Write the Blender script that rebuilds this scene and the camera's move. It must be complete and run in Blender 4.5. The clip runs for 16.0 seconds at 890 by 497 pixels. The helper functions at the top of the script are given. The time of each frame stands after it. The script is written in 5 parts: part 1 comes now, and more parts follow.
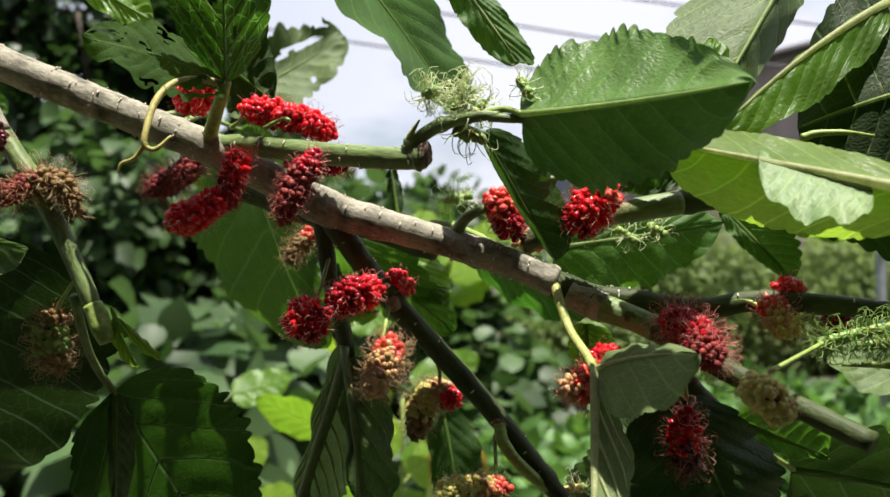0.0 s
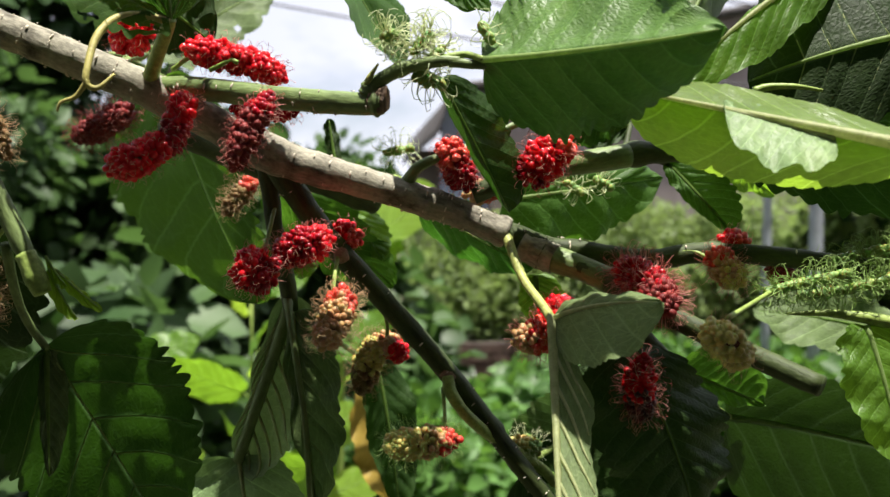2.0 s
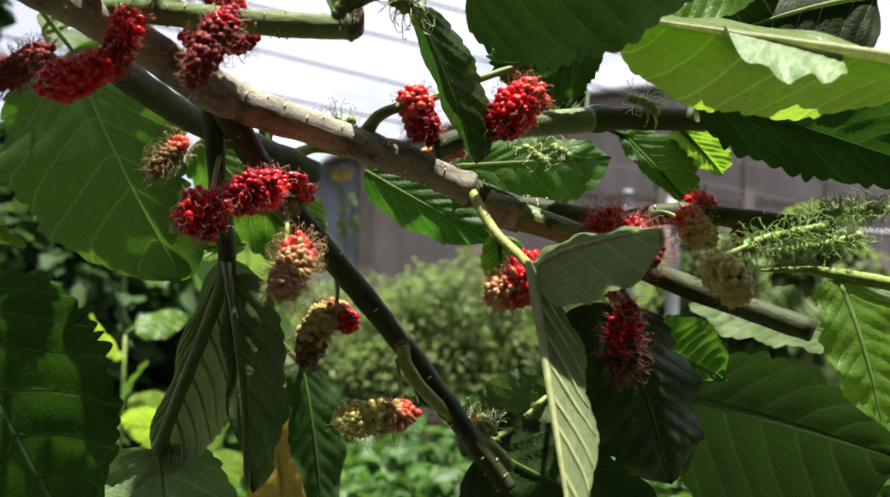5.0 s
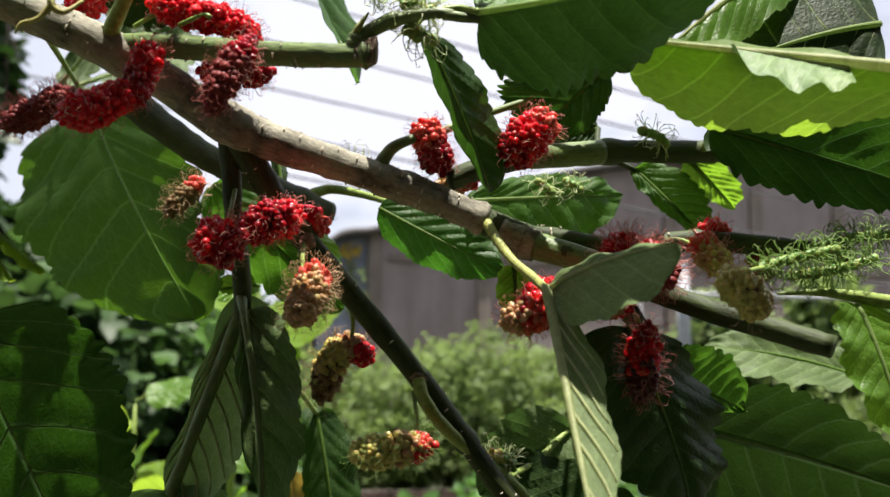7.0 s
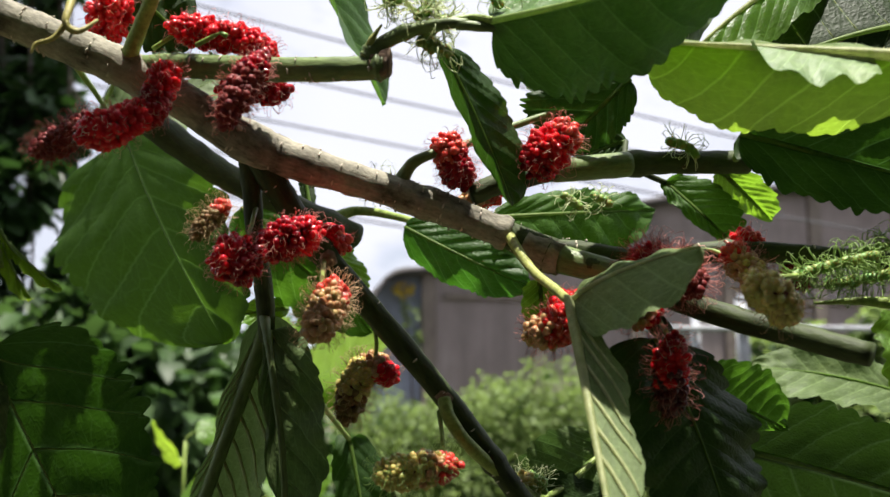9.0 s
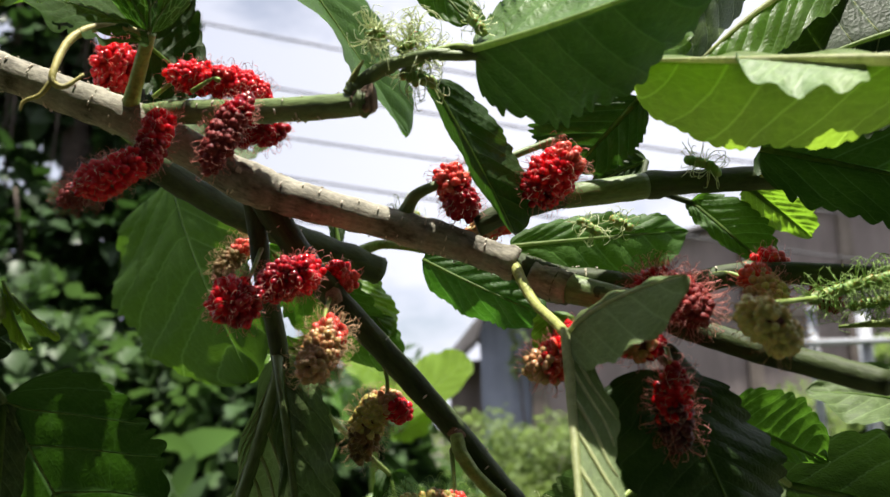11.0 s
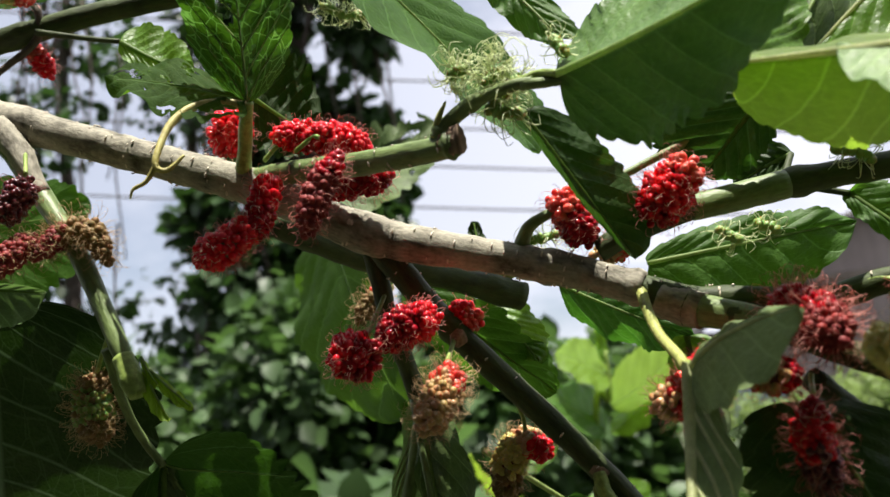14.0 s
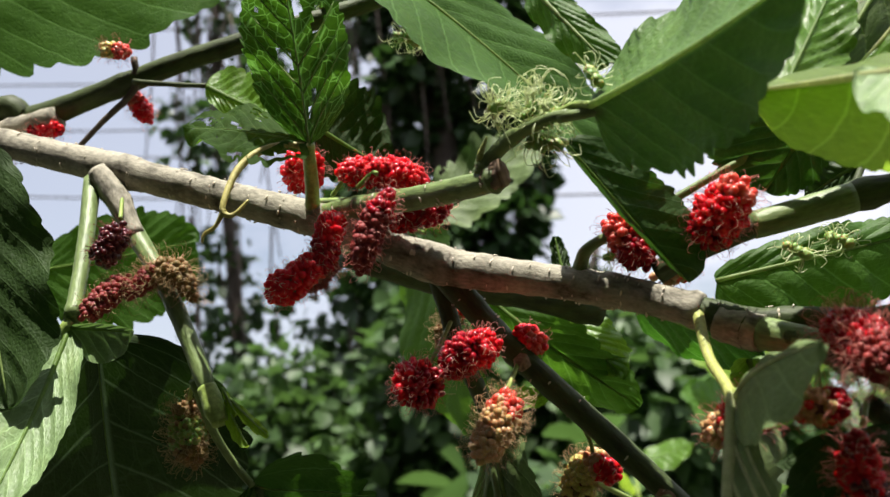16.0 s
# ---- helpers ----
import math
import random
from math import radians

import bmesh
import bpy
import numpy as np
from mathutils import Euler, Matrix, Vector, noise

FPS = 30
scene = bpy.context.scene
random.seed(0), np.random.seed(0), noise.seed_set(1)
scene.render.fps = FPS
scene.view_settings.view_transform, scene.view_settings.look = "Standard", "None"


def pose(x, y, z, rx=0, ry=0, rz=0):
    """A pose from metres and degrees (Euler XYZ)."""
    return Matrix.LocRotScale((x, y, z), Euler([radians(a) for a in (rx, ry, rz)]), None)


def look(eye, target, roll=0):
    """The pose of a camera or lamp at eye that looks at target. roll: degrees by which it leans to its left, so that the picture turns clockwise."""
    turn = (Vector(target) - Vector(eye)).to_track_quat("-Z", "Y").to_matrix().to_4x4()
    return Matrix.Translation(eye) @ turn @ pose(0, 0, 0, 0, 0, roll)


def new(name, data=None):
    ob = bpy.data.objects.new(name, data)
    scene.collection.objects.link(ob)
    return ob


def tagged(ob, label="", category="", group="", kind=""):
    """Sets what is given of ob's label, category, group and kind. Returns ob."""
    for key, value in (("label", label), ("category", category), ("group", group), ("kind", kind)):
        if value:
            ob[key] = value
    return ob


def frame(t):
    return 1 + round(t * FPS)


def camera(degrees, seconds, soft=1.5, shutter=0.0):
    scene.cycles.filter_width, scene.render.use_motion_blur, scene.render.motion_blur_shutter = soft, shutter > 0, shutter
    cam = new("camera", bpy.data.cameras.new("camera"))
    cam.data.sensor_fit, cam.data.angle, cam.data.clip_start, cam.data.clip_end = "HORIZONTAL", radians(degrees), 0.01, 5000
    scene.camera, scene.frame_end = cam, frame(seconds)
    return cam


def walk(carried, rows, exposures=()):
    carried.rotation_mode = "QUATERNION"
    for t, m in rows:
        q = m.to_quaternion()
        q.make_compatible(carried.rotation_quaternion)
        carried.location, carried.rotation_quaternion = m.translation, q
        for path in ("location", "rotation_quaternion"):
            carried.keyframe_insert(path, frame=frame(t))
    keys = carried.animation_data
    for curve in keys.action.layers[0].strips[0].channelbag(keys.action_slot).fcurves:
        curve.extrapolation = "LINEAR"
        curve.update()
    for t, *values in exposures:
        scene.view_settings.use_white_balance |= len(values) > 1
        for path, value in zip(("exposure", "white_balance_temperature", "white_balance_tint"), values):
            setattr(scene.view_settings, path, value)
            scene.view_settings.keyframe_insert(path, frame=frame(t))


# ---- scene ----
cam = camera(51.4, 16.0)
cam.data.dof.use_dof, cam.data.dof.focus_distance, cam.data.dof.aperture_fstop = True, 0.305, 17.0
METRES, EYE, TILT, LEAN, TURN = 0.25, 1.5, 0.0, 0.0, 0.0
ROWS = [
    (0.0, 0.0, 0.0, 0.0, -0.0, -0.0, 0.0),
    (0.5, -0.0039, -0.0315, 0.0085, -1.34, -0.77, -0.22),
    (1.0, 0.0001, -0.0134, 0.0045, -2.83, -1.4, -0.41),
    (1.5, -0.0285, -0.0125, -0.0072, -4.39, -1.89, -0.48),
    (2.0, -0.0711, 0.0231, -0.0205, -6.2, -2.15, -0.41),
    (2.5, -0.1269, 0.0635, -0.0421, -8.66, -2.14, -0.3),
    (3.0, -0.1513, 0.0996, -0.0594, -11.28, -1.82, -0.29),
    (3.5, -0.1925, 0.132, -0.0847, -13.52, -1.22, -0.56),
    (6.0, -0.1772, 0.1312, -0.2184, -14.53, 5.44, -1.06),
    (6.5, -0.1802, 0.1367, -0.2256, -14.13, 6.58, -0.76),
    (7.0, -0.1888, 0.1357, -0.2397, -13.97, 7.19, -0.37),
    (7.5, -0.1794, 0.1551, -0.2477, -13.41, 7.88, 0.01),
    (8.0, -0.1552, 0.1583, -0.2574, -12.44, 8.52, 0.17),
    (8.5, -0.1536, 0.1616, -0.2666, -11.43, 9.09, 0.24),
    (9.0, -0.1434, 0.1515, -0.2665, -10.51, 9.57, 0.24),
    (11.5, 0.015, 0.1564, -0.2377, -1.2, 11.15, 1.85),
    (12.0, 0.0329, 0.1531, -0.222, 1.32, 10.98, 2.52),
    (12.5, 0.0645, 0.1864, -0.21, 3.9, 10.88, 3.18),
    (13.0, 0.0866, 0.1935, -0.1955, 6.47, 10.81, 3.89),
    (13.5, 0.118, 0.2082, -0.1893, 9.01, 10.76, 4.52),
    (14.0, 0.1288, 0.1945, -0.1864, 11.37, 10.83, 4.74),
    (14.5, 0.136, 0.1903, -0.1876, 13.73, 10.91, 4.95),
    (15.0, 0.1617, 0.1863, -0.1784, 16.08, 11.01, 5.1),
    (15.5, 0.2142, 0.186, -0.1642, 18.5, 11.03, 5.23),
    (16.0, 0.2479, 0.1918, -0.1532, 20.79, 10.98, 5.26),
]
walk(cam, [(t, pose(0, 0, EYE, TILT, LEAN, TURN) @ pose(METRES * x, METRES * y, METRES * z, 90 + pitch, roll, yaw)) for t, x, y, z, yaw, pitch, roll in ROWS],
     ((0.0, 1.10), (2.0, 1.18), (3.5, 1.30), (6.0, 1.16), (9.0, 1.12), (12.0, 1.17), (16.0, 1.15)))
# ---- light ----
SUN_ELEV, SUN_AZ = 83.0, 145.0    # degrees; azimuth clockwise from +y
world = bpy.data.worlds.new("sky")
scene.world = world
world.use_nodes = True
wn, wl = world.node_tree.nodes, world.node_tree.links
wn.clear()
w_out = wn.new("ShaderNodeOutputWorld")
w_bg = wn.new("ShaderNodeBackground")
w_sky = wn.new("ShaderNodeTexSky")
w_sky.sky_type = "NISHITA"
w_sky.sun_disc = False
w_sky.sun_elevation = radians(SUN_ELEV)
w_sky.sun_rotation = radians(SUN_AZ)
w_tc = wn.new("ShaderNodeTexCoord")
w_map = wn.new("ShaderNodeMapping")
w_map.inputs["Scale"].default_value = (1.6, 1.6, 3.4)
w_noise = wn.new("ShaderNodeTexNoise")
w_noise.inputs["Scale"].default_value = 1.7
w_noise.inputs["Detail"].default_value = 7
w_noise.inputs["Roughness"].default_value = 0.55
w_ramp = wn.new("ShaderNodeValToRGB")
w_ramp.color_ramp.elements[0].position = 0.25
w_ramp.color_ramp.elements[1].position = 0.46
w_mix = wn.new("ShaderNodeMix")
w_mix.data_type = "RGBA"
w_mix.inputs[7].default_value = (9.0, 9.15, 10.4, 1)      # bright cloud
wl.new(w_tc.outputs["Generated"], w_map.inputs["Vector"])
wl.new(w_map.outputs["Vector"], w_noise.inputs["Vector"])
wl.new(w_noise.outputs["Fac"], w_ramp.inputs["Fac"])
w_dot = wn.new("ShaderNodeVectorMath")
w_dot.operation = "DOT_PRODUCT"
w_dot.inputs[1].default_value = (-0.80, 0.56, 0.2)
wl.new(w_tc.outputs["Generated"], w_dot.inputs[0])
w_thin = wn.new("ShaderNodeMapRange")
w_thin.inputs["From Min"].default_value, w_thin.inputs["From Max"].default_value = 0.55, 1.0
w_thin.inputs["To Min"].default_value, w_thin.inputs["To Max"].default_value = 1.0, 0.45
wl.new(w_dot.outputs["Value"], w_thin.inputs["Value"])
w_cover = wn.new("ShaderNodeMath")
w_cover.operation = "MULTIPLY"
wl.new(w_ramp.outputs["Color"], w_cover.inputs[0])
wl.new(w_thin.outputs[0], w_cover.inputs[1])
wl.new(w_cover.outputs[0], w_mix.inputs[0])
wl.new(w_sky.outputs["Color"], w_mix.inputs[6])
wl.new(w_mix.outputs[2], w_bg.inputs["Color"])
w_bg.inputs["Strength"].default_value = 0.050
wl.new(w_bg.outputs[0], w_out.inputs[0])
sun = new("sun", bpy.data.lights.new("sun", "SUN"))
sun.data.energy, sun.data.angle, sun.data.color = 5.0, radians(0.6), (1.0, 0.95, 0.86)
_el, _az = radians(SUN_ELEV), radians(SUN_AZ)
SUN_DIR = Vector((math.sin(_az) * math.cos(_el), math.cos(_az) * math.cos(_el), math.sin(_el)))
sun.matrix_basis = look(SUN_DIR * 30, (0, 0, 0))


# ---- materials ----
def node_mat(name):
    m = bpy.data.materials.new(name)
    m.use_nodes = True
    return m, m.node_tree.nodes, m.node_tree.links, m.node_tree.nodes["Principled BSDF"]


def noise_col(n, l, vec, scale, ramp, detail=5, rough=0.6):
    t = n.new("ShaderNodeTexNoise")
    t.inputs["Scale"].default_value, t.inputs["Detail"].default_value, t.inputs["Roughness"].default_value = scale, detail, rough
    if vec is not None:
        l.new(vec, t.inputs["Vector"])
    r = n.new("ShaderNodeValToRGB")
    r.color_ramp.elements[0].position, r.color_ramp.elements[0].color = ramp[0][0], (*ramp[0][1], 1)
    r.color_ramp.elements[1].position, r.color_ramp.elements[1].color = ramp[-1][0], (*ramp[-1][1], 1)
    for p, c in ramp[1:-1]:
        r.color_ramp.elements.new(p).color = (*c, 1)
    l.new(t.outputs["Fac"], r.inputs["Fac"])
    return r.outputs["Color"], t.outputs["Fac"]


def mixed(n, l, a, b, fac, kind="MIX"):
    x = n.new("ShaderNodeMix")
    x.data_type, x.blend_type = "RGBA", kind
    for val, slot in ((fac, 0), (a, 6), (b, 7)):
        if isinstance(val, (int, float)):
            x.inputs[slot].default_value = val
        elif isinstance(val, tuple):
            x.inputs[slot].default_value = (*val, 1)
        else:
            l.new(val, x.inputs[slot])
    return x.outputs[2]


def bumped(n, l, b, height, strength, distance):
    u = n.new("ShaderNodeBump")
    u.inputs["Strength"].default_value, u.inputs["Distance"].default_value = strength, distance
    l.new(height, u.inputs["Height"])
    l.new(u.outputs["Normal"], b.inputs["Normal"])
    return u


def leaf_mat(name, col, glow, share=0.4, rough=0.38, spec=0.5, vein=0.35, spots=0.0, line=0.40, ladder=0.14, bright=1.0, cell=0.0):
    """Leaf blade: mottled green, net of fine veins, light comes through it."""
    m, n, l, b = node_mat(name)
    uv = n.new("ShaderNodeTexCoord").outputs["UV"]
    dark = tuple(c * 0.72 for c in col)
    lite = (min(1, col[0] * 1.35), min(1, col[1] * 1.2), col[2] * 1.15)
    c1, f1 = noise_col(n, l, uv, 55, [(0.3, dark), (0.55, col), (0.75, lite)])
    net = n.new("ShaderNodeTexVoronoi")
    net.feature = "DISTANCE_TO_EDGE"
    net.inputs["Scale"].default_value = 520
    l.new(uv, net.inputs["Vector"])
    rp = n.new("ShaderNodeMapRange")
    rp.inputs["From Max"].default_value = 0.10
    rp.inputs["To Min"].default_value, rp.inputs["To Max"].default_value = vein, 0.0
    l.new(net.outputs["Distance"], rp.inputs["Value"])
    pale = tuple(min(1.0, c * 1.7 + 0.03) for c in col)
    c2 = mixed(n, l, c1, pale, rp.outputs[0])
    vu = n.new("ShaderNodeUVMap")
    vu.uv_map = "veins"
    sx = n.new("ShaderNodeSeparateXYZ")
    l.new(vu.outputs[0], sx.inputs[0])
    pp = n.new("ShaderNodeMath")
    pp.operation, pp.inputs[1].default_value = "PINGPONG", 0.5
    l.new(sx.outputs[0], pp.inputs[0])
    vr = n.new("ShaderNodeMapRange")
    vr.inputs["From Min"].default_value, vr.inputs["From Max"].default_value = 0.012, 0.06
    vr.inputs["To Min"].default_value, vr.inputs["To Max"].default_value = line, 0.0
    l.new(pp.outputs[0], vr.inputs["Value"])
    lad = n.new("ShaderNodeTexVoronoi")
    lad.feature = "DISTANCE_TO_EDGE"
    lad.inputs["Scale"].default_value = 1.0
    lm = n.new("ShaderNodeMapping")
    lm.inputs["Scale"].default_value = (1.35, 9.0, 1.0)
    l.new(vu.outputs[0], lm.inputs["Vector"])
    if cell:                                 # open net of veins, cells of this size
        lad.inputs["Scale"].default_value = 1 / cell
        l.new(uv, lad.inputs["Vector"])
    else:
        l.new(lm.outputs[0], lad.inputs["Vector"])
    lr = n.new("ShaderNodeMapRange")
    lr.inputs["From Min"].default_value, lr.inputs["From Max"].default_value = 0.012, 0.05
    lr.inputs["To Min"].default_value, lr.inputs["To Max"].default_value = ladder, 0.0
    l.new(lad.outputs["Distance"], lr.inputs["Value"])
    both = n.new("ShaderNodeMath")
    both.operation = "MAXIMUM"
    l.new(vr.outputs[0], both.inputs[0]), l.new(lr.outputs[0], both.inputs[1])
    across = n.new("ShaderNodeMath")
    across.operation, across.inputs[1].default_value = "PINGPONG", 3.5
    l.new(sx.outputs[1], across.inputs[0])
    mr = n.new("ShaderNodeMapRange")
    mr.inputs["From Min"].default_value, mr.inputs["From Max"].default_value = 0.018, 0.05
    mr.inputs["To Min"].default_value, mr.inputs["To Max"].default_value = 0.9, 0.0
    l.new(across.outputs[0], mr.inputs["Value"])
    ribs = n.new("ShaderNodeMath")
    ribs.operation = "MAXIMUM"
    l.new(both.outputs[0], ribs.inputs[0]), l.new(mr.outputs[0], ribs.inputs[1])
    both = ribs
    c2 = mixed(n, l, c2, tuple(min(1.0, (c * 2.2 + 0.04) * bright) for c in col), both.outputs[0])
    fine, f2 = noise_col(n, l, uv, 420, [(0.3, (0.8, 0.8, 0.8)), (0.7, (1.12, 1.12, 1.08))], 3)
    c3 = mixed(n, l, c2, fine, 0.8, "MULTIPLY")
    if spots:
        sp, _ = noise_col(n, l, uv, 190, [(0.66, (0, 0, 0)), (0.72, (1, 1, 1))], 2)
        c3 = mixed(n, l, c3, (0.10, 0.07, 0.03), mixed(n, l, (0, 0, 0), sp, spots))
    l.new(c3, b.inputs["Base Color"])
    b.inputs["Roughness"].default_value = rough
    b.inputs["Specular IOR Level"].default_value = spec
    mm = n.new("ShaderNodeMath")
    mm.operation = "MULTIPLY_ADD"
    mm.inputs[1].default_value = 0.7
    l.new(f1, mm.inputs[0])
    relief = n.new("ShaderNodeMath")
    relief.operation, relief.inputs[1].default_value = "MULTIPLY_ADD", 1.1
    l.new(both.outputs[0], relief.inputs[0]), l.new(net.outputs["Distance"], relief.inputs[2])
    l.new(relief.outputs[0], mm.inputs[2])
    bu = bumped(n, l, b, mm.outputs[0], 0.28, 0.0010)
    tr = n.new("ShaderNodeBsdfTranslucent")
    thru = mixed(n, l, mixed(n, l, glow, fine, 0.6, "MULTIPLY"), c1, 0.25)
    l.new(mixed(n, l, thru, tuple(min(1.0, (c * 1.6 + 0.08) * bright) for c in glow), both.outputs[0]), tr.inputs["Color"])
    l.new(bu.outputs[0], tr.inputs["Normal"])
    ms = n.new("ShaderNodeMixShader")
    ms.inputs[0].default_value = share
    l.new(b.outputs[0], ms.inputs[1])
    l.new(tr.outputs[0], ms.inputs[2])
    l.new(ms.outputs[0], n["Material Output"].inputs["Surface"])
    return m


def plant_mat(name, col, col2, scale=120, rough=0.5, bump=0.5, stretch=(1, 1, 1), thin=0.0):
    """Stem, bark or vein with mottling at two scales, in object space."""
    m, n, l, b = node_mat(name)
    mp = n.new("ShaderNodeMapping")
    mp.inputs["Scale"].default_value = stretch
    l.new(n.new("ShaderNodeTexCoord").outputs["UV"], mp.inputs["Vector"])
    c1, f1 = noise_col(n, l, mp.outputs[0], scale, [(0.32, col2), (0.5, col), (0.72, tuple(min(1, c * 1.25) for c in col))])
    c2, f2 = noise_col(n, l, mp.outputs[0], scale * 5, [(0.3, (0.62, 0.62, 0.62)), (0.65, (1.15, 1.15, 1.15))], 4)
    l.new(mixed(n, l, c1, c2, 0.75, "MULTIPLY"), b.inputs["Base Color"])
    b.inputs["Roughness"].default_value = rough
    b.inputs["Specular IOR Level"].default_value = 0.3
    ad = n.new("ShaderNodeMath")
    ad.operation = "ADD"
    l.new(f1, ad.inputs[0]), l.new(f2, ad.inputs[1])
    bumped(n, l, b, ad.outputs[0], bump, 0.0007)
    if thin:
        tr = n.new("ShaderNodeBsdfTranslucent")
        l.new(c1, tr.inputs["Color"])
        ms = n.new("ShaderNodeMixShader")
        ms.inputs[0].default_value = thin
        l.new(b.outputs[0], ms.inputs[1]), l.new(tr.outputs[0], ms.inputs[2])
        l.new(ms.outputs[0], n["Material Output"].inputs["Surface"])
    return m


def berry_mat(name, col, col2, rough=0.24, sss=0.7, coat=0.0):
    """Juicy drupelet: glossy skin, colour drifting from one drupelet to the next."""
    m, n, l, b = node_mat(name)
    rnd = n.new("ShaderNodeObjectInfo").outputs["Random"]
    c = mixed(n, l, col, col2, rnd)
    c1, f1 = noise_col(n, l, n.new("ShaderNodeTexCoord").outputs["Object"], 3.0, [(0.3, (0.78, 0.78, 0.78)), (0.7, (1.1, 1.1, 1.1))], 2)
    l.new(mixed(n, l, c, c1, 0.7, "MULTIPLY"), b.inputs["Base Color"])
    b.inputs["Roughness"].default_value = rough
    b.inputs["Subsurface Weight"].default_value = sss
    b.inputs["Subsurface Radius"].default_value = (1.0, 0.25, 0.15)
    b.inputs["Subsurface Scale"].default_value = 0.0026
    b.inputs["Specular IOR Level"].default_value = 0.36
    b.inputs["Coat Weight"].default_value = coat
    b.inputs["Coat Roughness"].default_value = 0.08
    return m


def foliage_mat(name, col, glow, share=0.3, rough=0.5):
    """Leaves of far plants, each leaf a little different."""
    m, n, l, b = node_mat(name)
    geo = n.new("ShaderNodeNewGeometry")
    r = n.new("ShaderNodeValToRGB")
    r.color_ramp.elements[0].color = (*[c * 0.55 for c in col], 1)
    r.color_ramp.elements[1].color = (*[min(1, c * 1.5) for c in col], 1)
    l.new(geo.outputs["Random Per Island"], r.inputs["Fac"])
    c2, _ = noise_col(n, l, n.new("ShaderNodeTexCoord").outputs["Object"], 2.2, [(0.3, (0.7, 0.75, 0.7)), (0.7, (1.2, 1.15, 1.0))], 4)
    c3 = mixed(n, l, r.outputs[0], c2, 0.8, "MULTIPLY")
    l.new(c3, b.inputs["Base Color"])
    b.inputs["Roughness"].default_value = rough
    b.inputs["Specular IOR Level"].default_value = 0.28
    tr = n.new("ShaderNodeBsdfTranslucent")
    l.new(mixed(n, l, glow, c3, 0.4), tr.inputs["Color"])
    ms = n.new("ShaderNodeMixShader")
    ms.inputs[0].default_value = share
    l.new(b.outputs[0], ms.inputs[1]), l.new(tr.outputs[0], ms.inputs[2])
    l.new(ms.outputs[0], n["Material Output"].inputs["Surface"])
    return m


def rough_mat(name, col, col2, scale, rough=0.85, bump=0.4, dist=0.02, streak=None):
    """Masonry, earth and metal far off, stained at two scales."""
    m, n, l, b = node_mat(name)
    tc = n.new("ShaderNodeTexCoord").outputs["Object"]
    c1, f1 = noise_col(n, l, tc, scale, [(0.3, col2), (0.7, col)], 8, 0.65)
    mp = n.new("ShaderNodeMapping")
    mp.inputs["Scale"].default_value = streak or (1, 1, 1)
    l.new(tc, mp.inputs["Vector"])
    c2, f2 = noise_col(n, l, mp.outputs[0], scale * 4, [(0.25, (0.62, 0.6, 0.58)), (0.7, (1.15, 1.15, 1.15))], 6)
    l.new(mixed(n, l, c1, c2, 0.8, "MULTIPLY"), b.inputs["Base Color"])
    b.inputs["Roughness"].default_value = rough
    bumped(n, l, b, f2, bump, dist)
    return m


# Deep, veined, front and shade greens also hold the shade on their leaves.
LEAF_DEEP = leaf_mat("leaf_deep_shaded_green", (0.023, 0.050, 0.009), (0.035, 0.095, 0.006), 0.18, 0.55, 0.22, 0.12, line=0.26, ladder=0.08)
LEAF_VEINED = leaf_mat("leaf_deep_shaded_veined", (0.018, 0.038, 0.007), (0.022, 0.062, 0.005), 0.15, 0.55, 0.22, 0.12, line=0.55, ladder=0.12, bright=1.3)
LEAF_BROAD = leaf_mat("leaf_broad_green", (0.024, 0.055, 0.009), (0.12, 0.27, 0.014), 0.38, 0.75, 0.08, 0.12, line=0.34, ladder=0.10)
LEAF_FRONT = leaf_mat("leaf_front_green", (0.022, 0.052, 0.009), (0.05, 0.15, 0.008), 0.26, 0.55, 0.2, 0.12, line=0.34, ladder=0.10)
LEAF_FRESH = leaf_mat("leaf_young_yellow_green", (0.17, 0.29, 0.035), (0.48, 0.72, 0.05), 0.55, 0.5, 0.3, 0.06, line=0.35, ladder=0.08)
# Underside paler than its own tone, to make up for light it misses.
LEAF_UNDER = leaf_mat("leaf_lightened_underside", (0.145, 0.200, 0.080), (0.19, 0.31, 0.07), 0.34, 0.6, 0.2, 0.08, line=0.3, ladder=0.2)
LEAF_SHADE = leaf_mat("leaf_shaded_green", (0.034, 0.086, 0.014), (0.075, 0.27, 0.012), 0.30, 0.46, 0.3, 0.12)
LEAF_MID = leaf_mat("leaf_green", (0.050, 0.116, 0.018), (0.13, 0.33, 0.016), 0.34, 0.5, 0.2, 0.12)
# Lit and glow greens are brighter to carry sun on and through the blade.
LEAF_LIT = leaf_mat("leaf_thin_bright_lit", (0.095, 0.200, 0.022), (0.29, 0.54, 0.022), 0.46, 0.40, 0.45, 0.08, line=0.45, ladder=0.14)
LEAF_PALE = leaf_mat("leaf_pale_underside", (0.165, 0.25, 0.105), (0.17, 0.32, 0.06), 0.22, 0.5, 0.35, 0.10, line=0.5, ladder=0.2)
LEAF_GREY = leaf_mat("leaf_dusty_grey_green", (0.090, 0.135, 0.046), (0.09, 0.2, 0.03), 0.20, 0.55, 0.22, 0.12, line=0.5, ladder=0.22)
LEAF_SHEEN = leaf_mat("leaf_glossy_green", (0.080, 0.165, 0.026), (0.07, 0.24, 0.012), 0.24, 0.46, 0.36, 0.08, line=0.26, ladder=0.10)
LEAF_GLOW = leaf_mat("leaf_thin_backlit_glow", (0.145, 0.230, 0.038), (0.36, 0.58, 0.04), 0.5, 0.42, 0.6, 0.06, line=0.4, ladder=0.10)
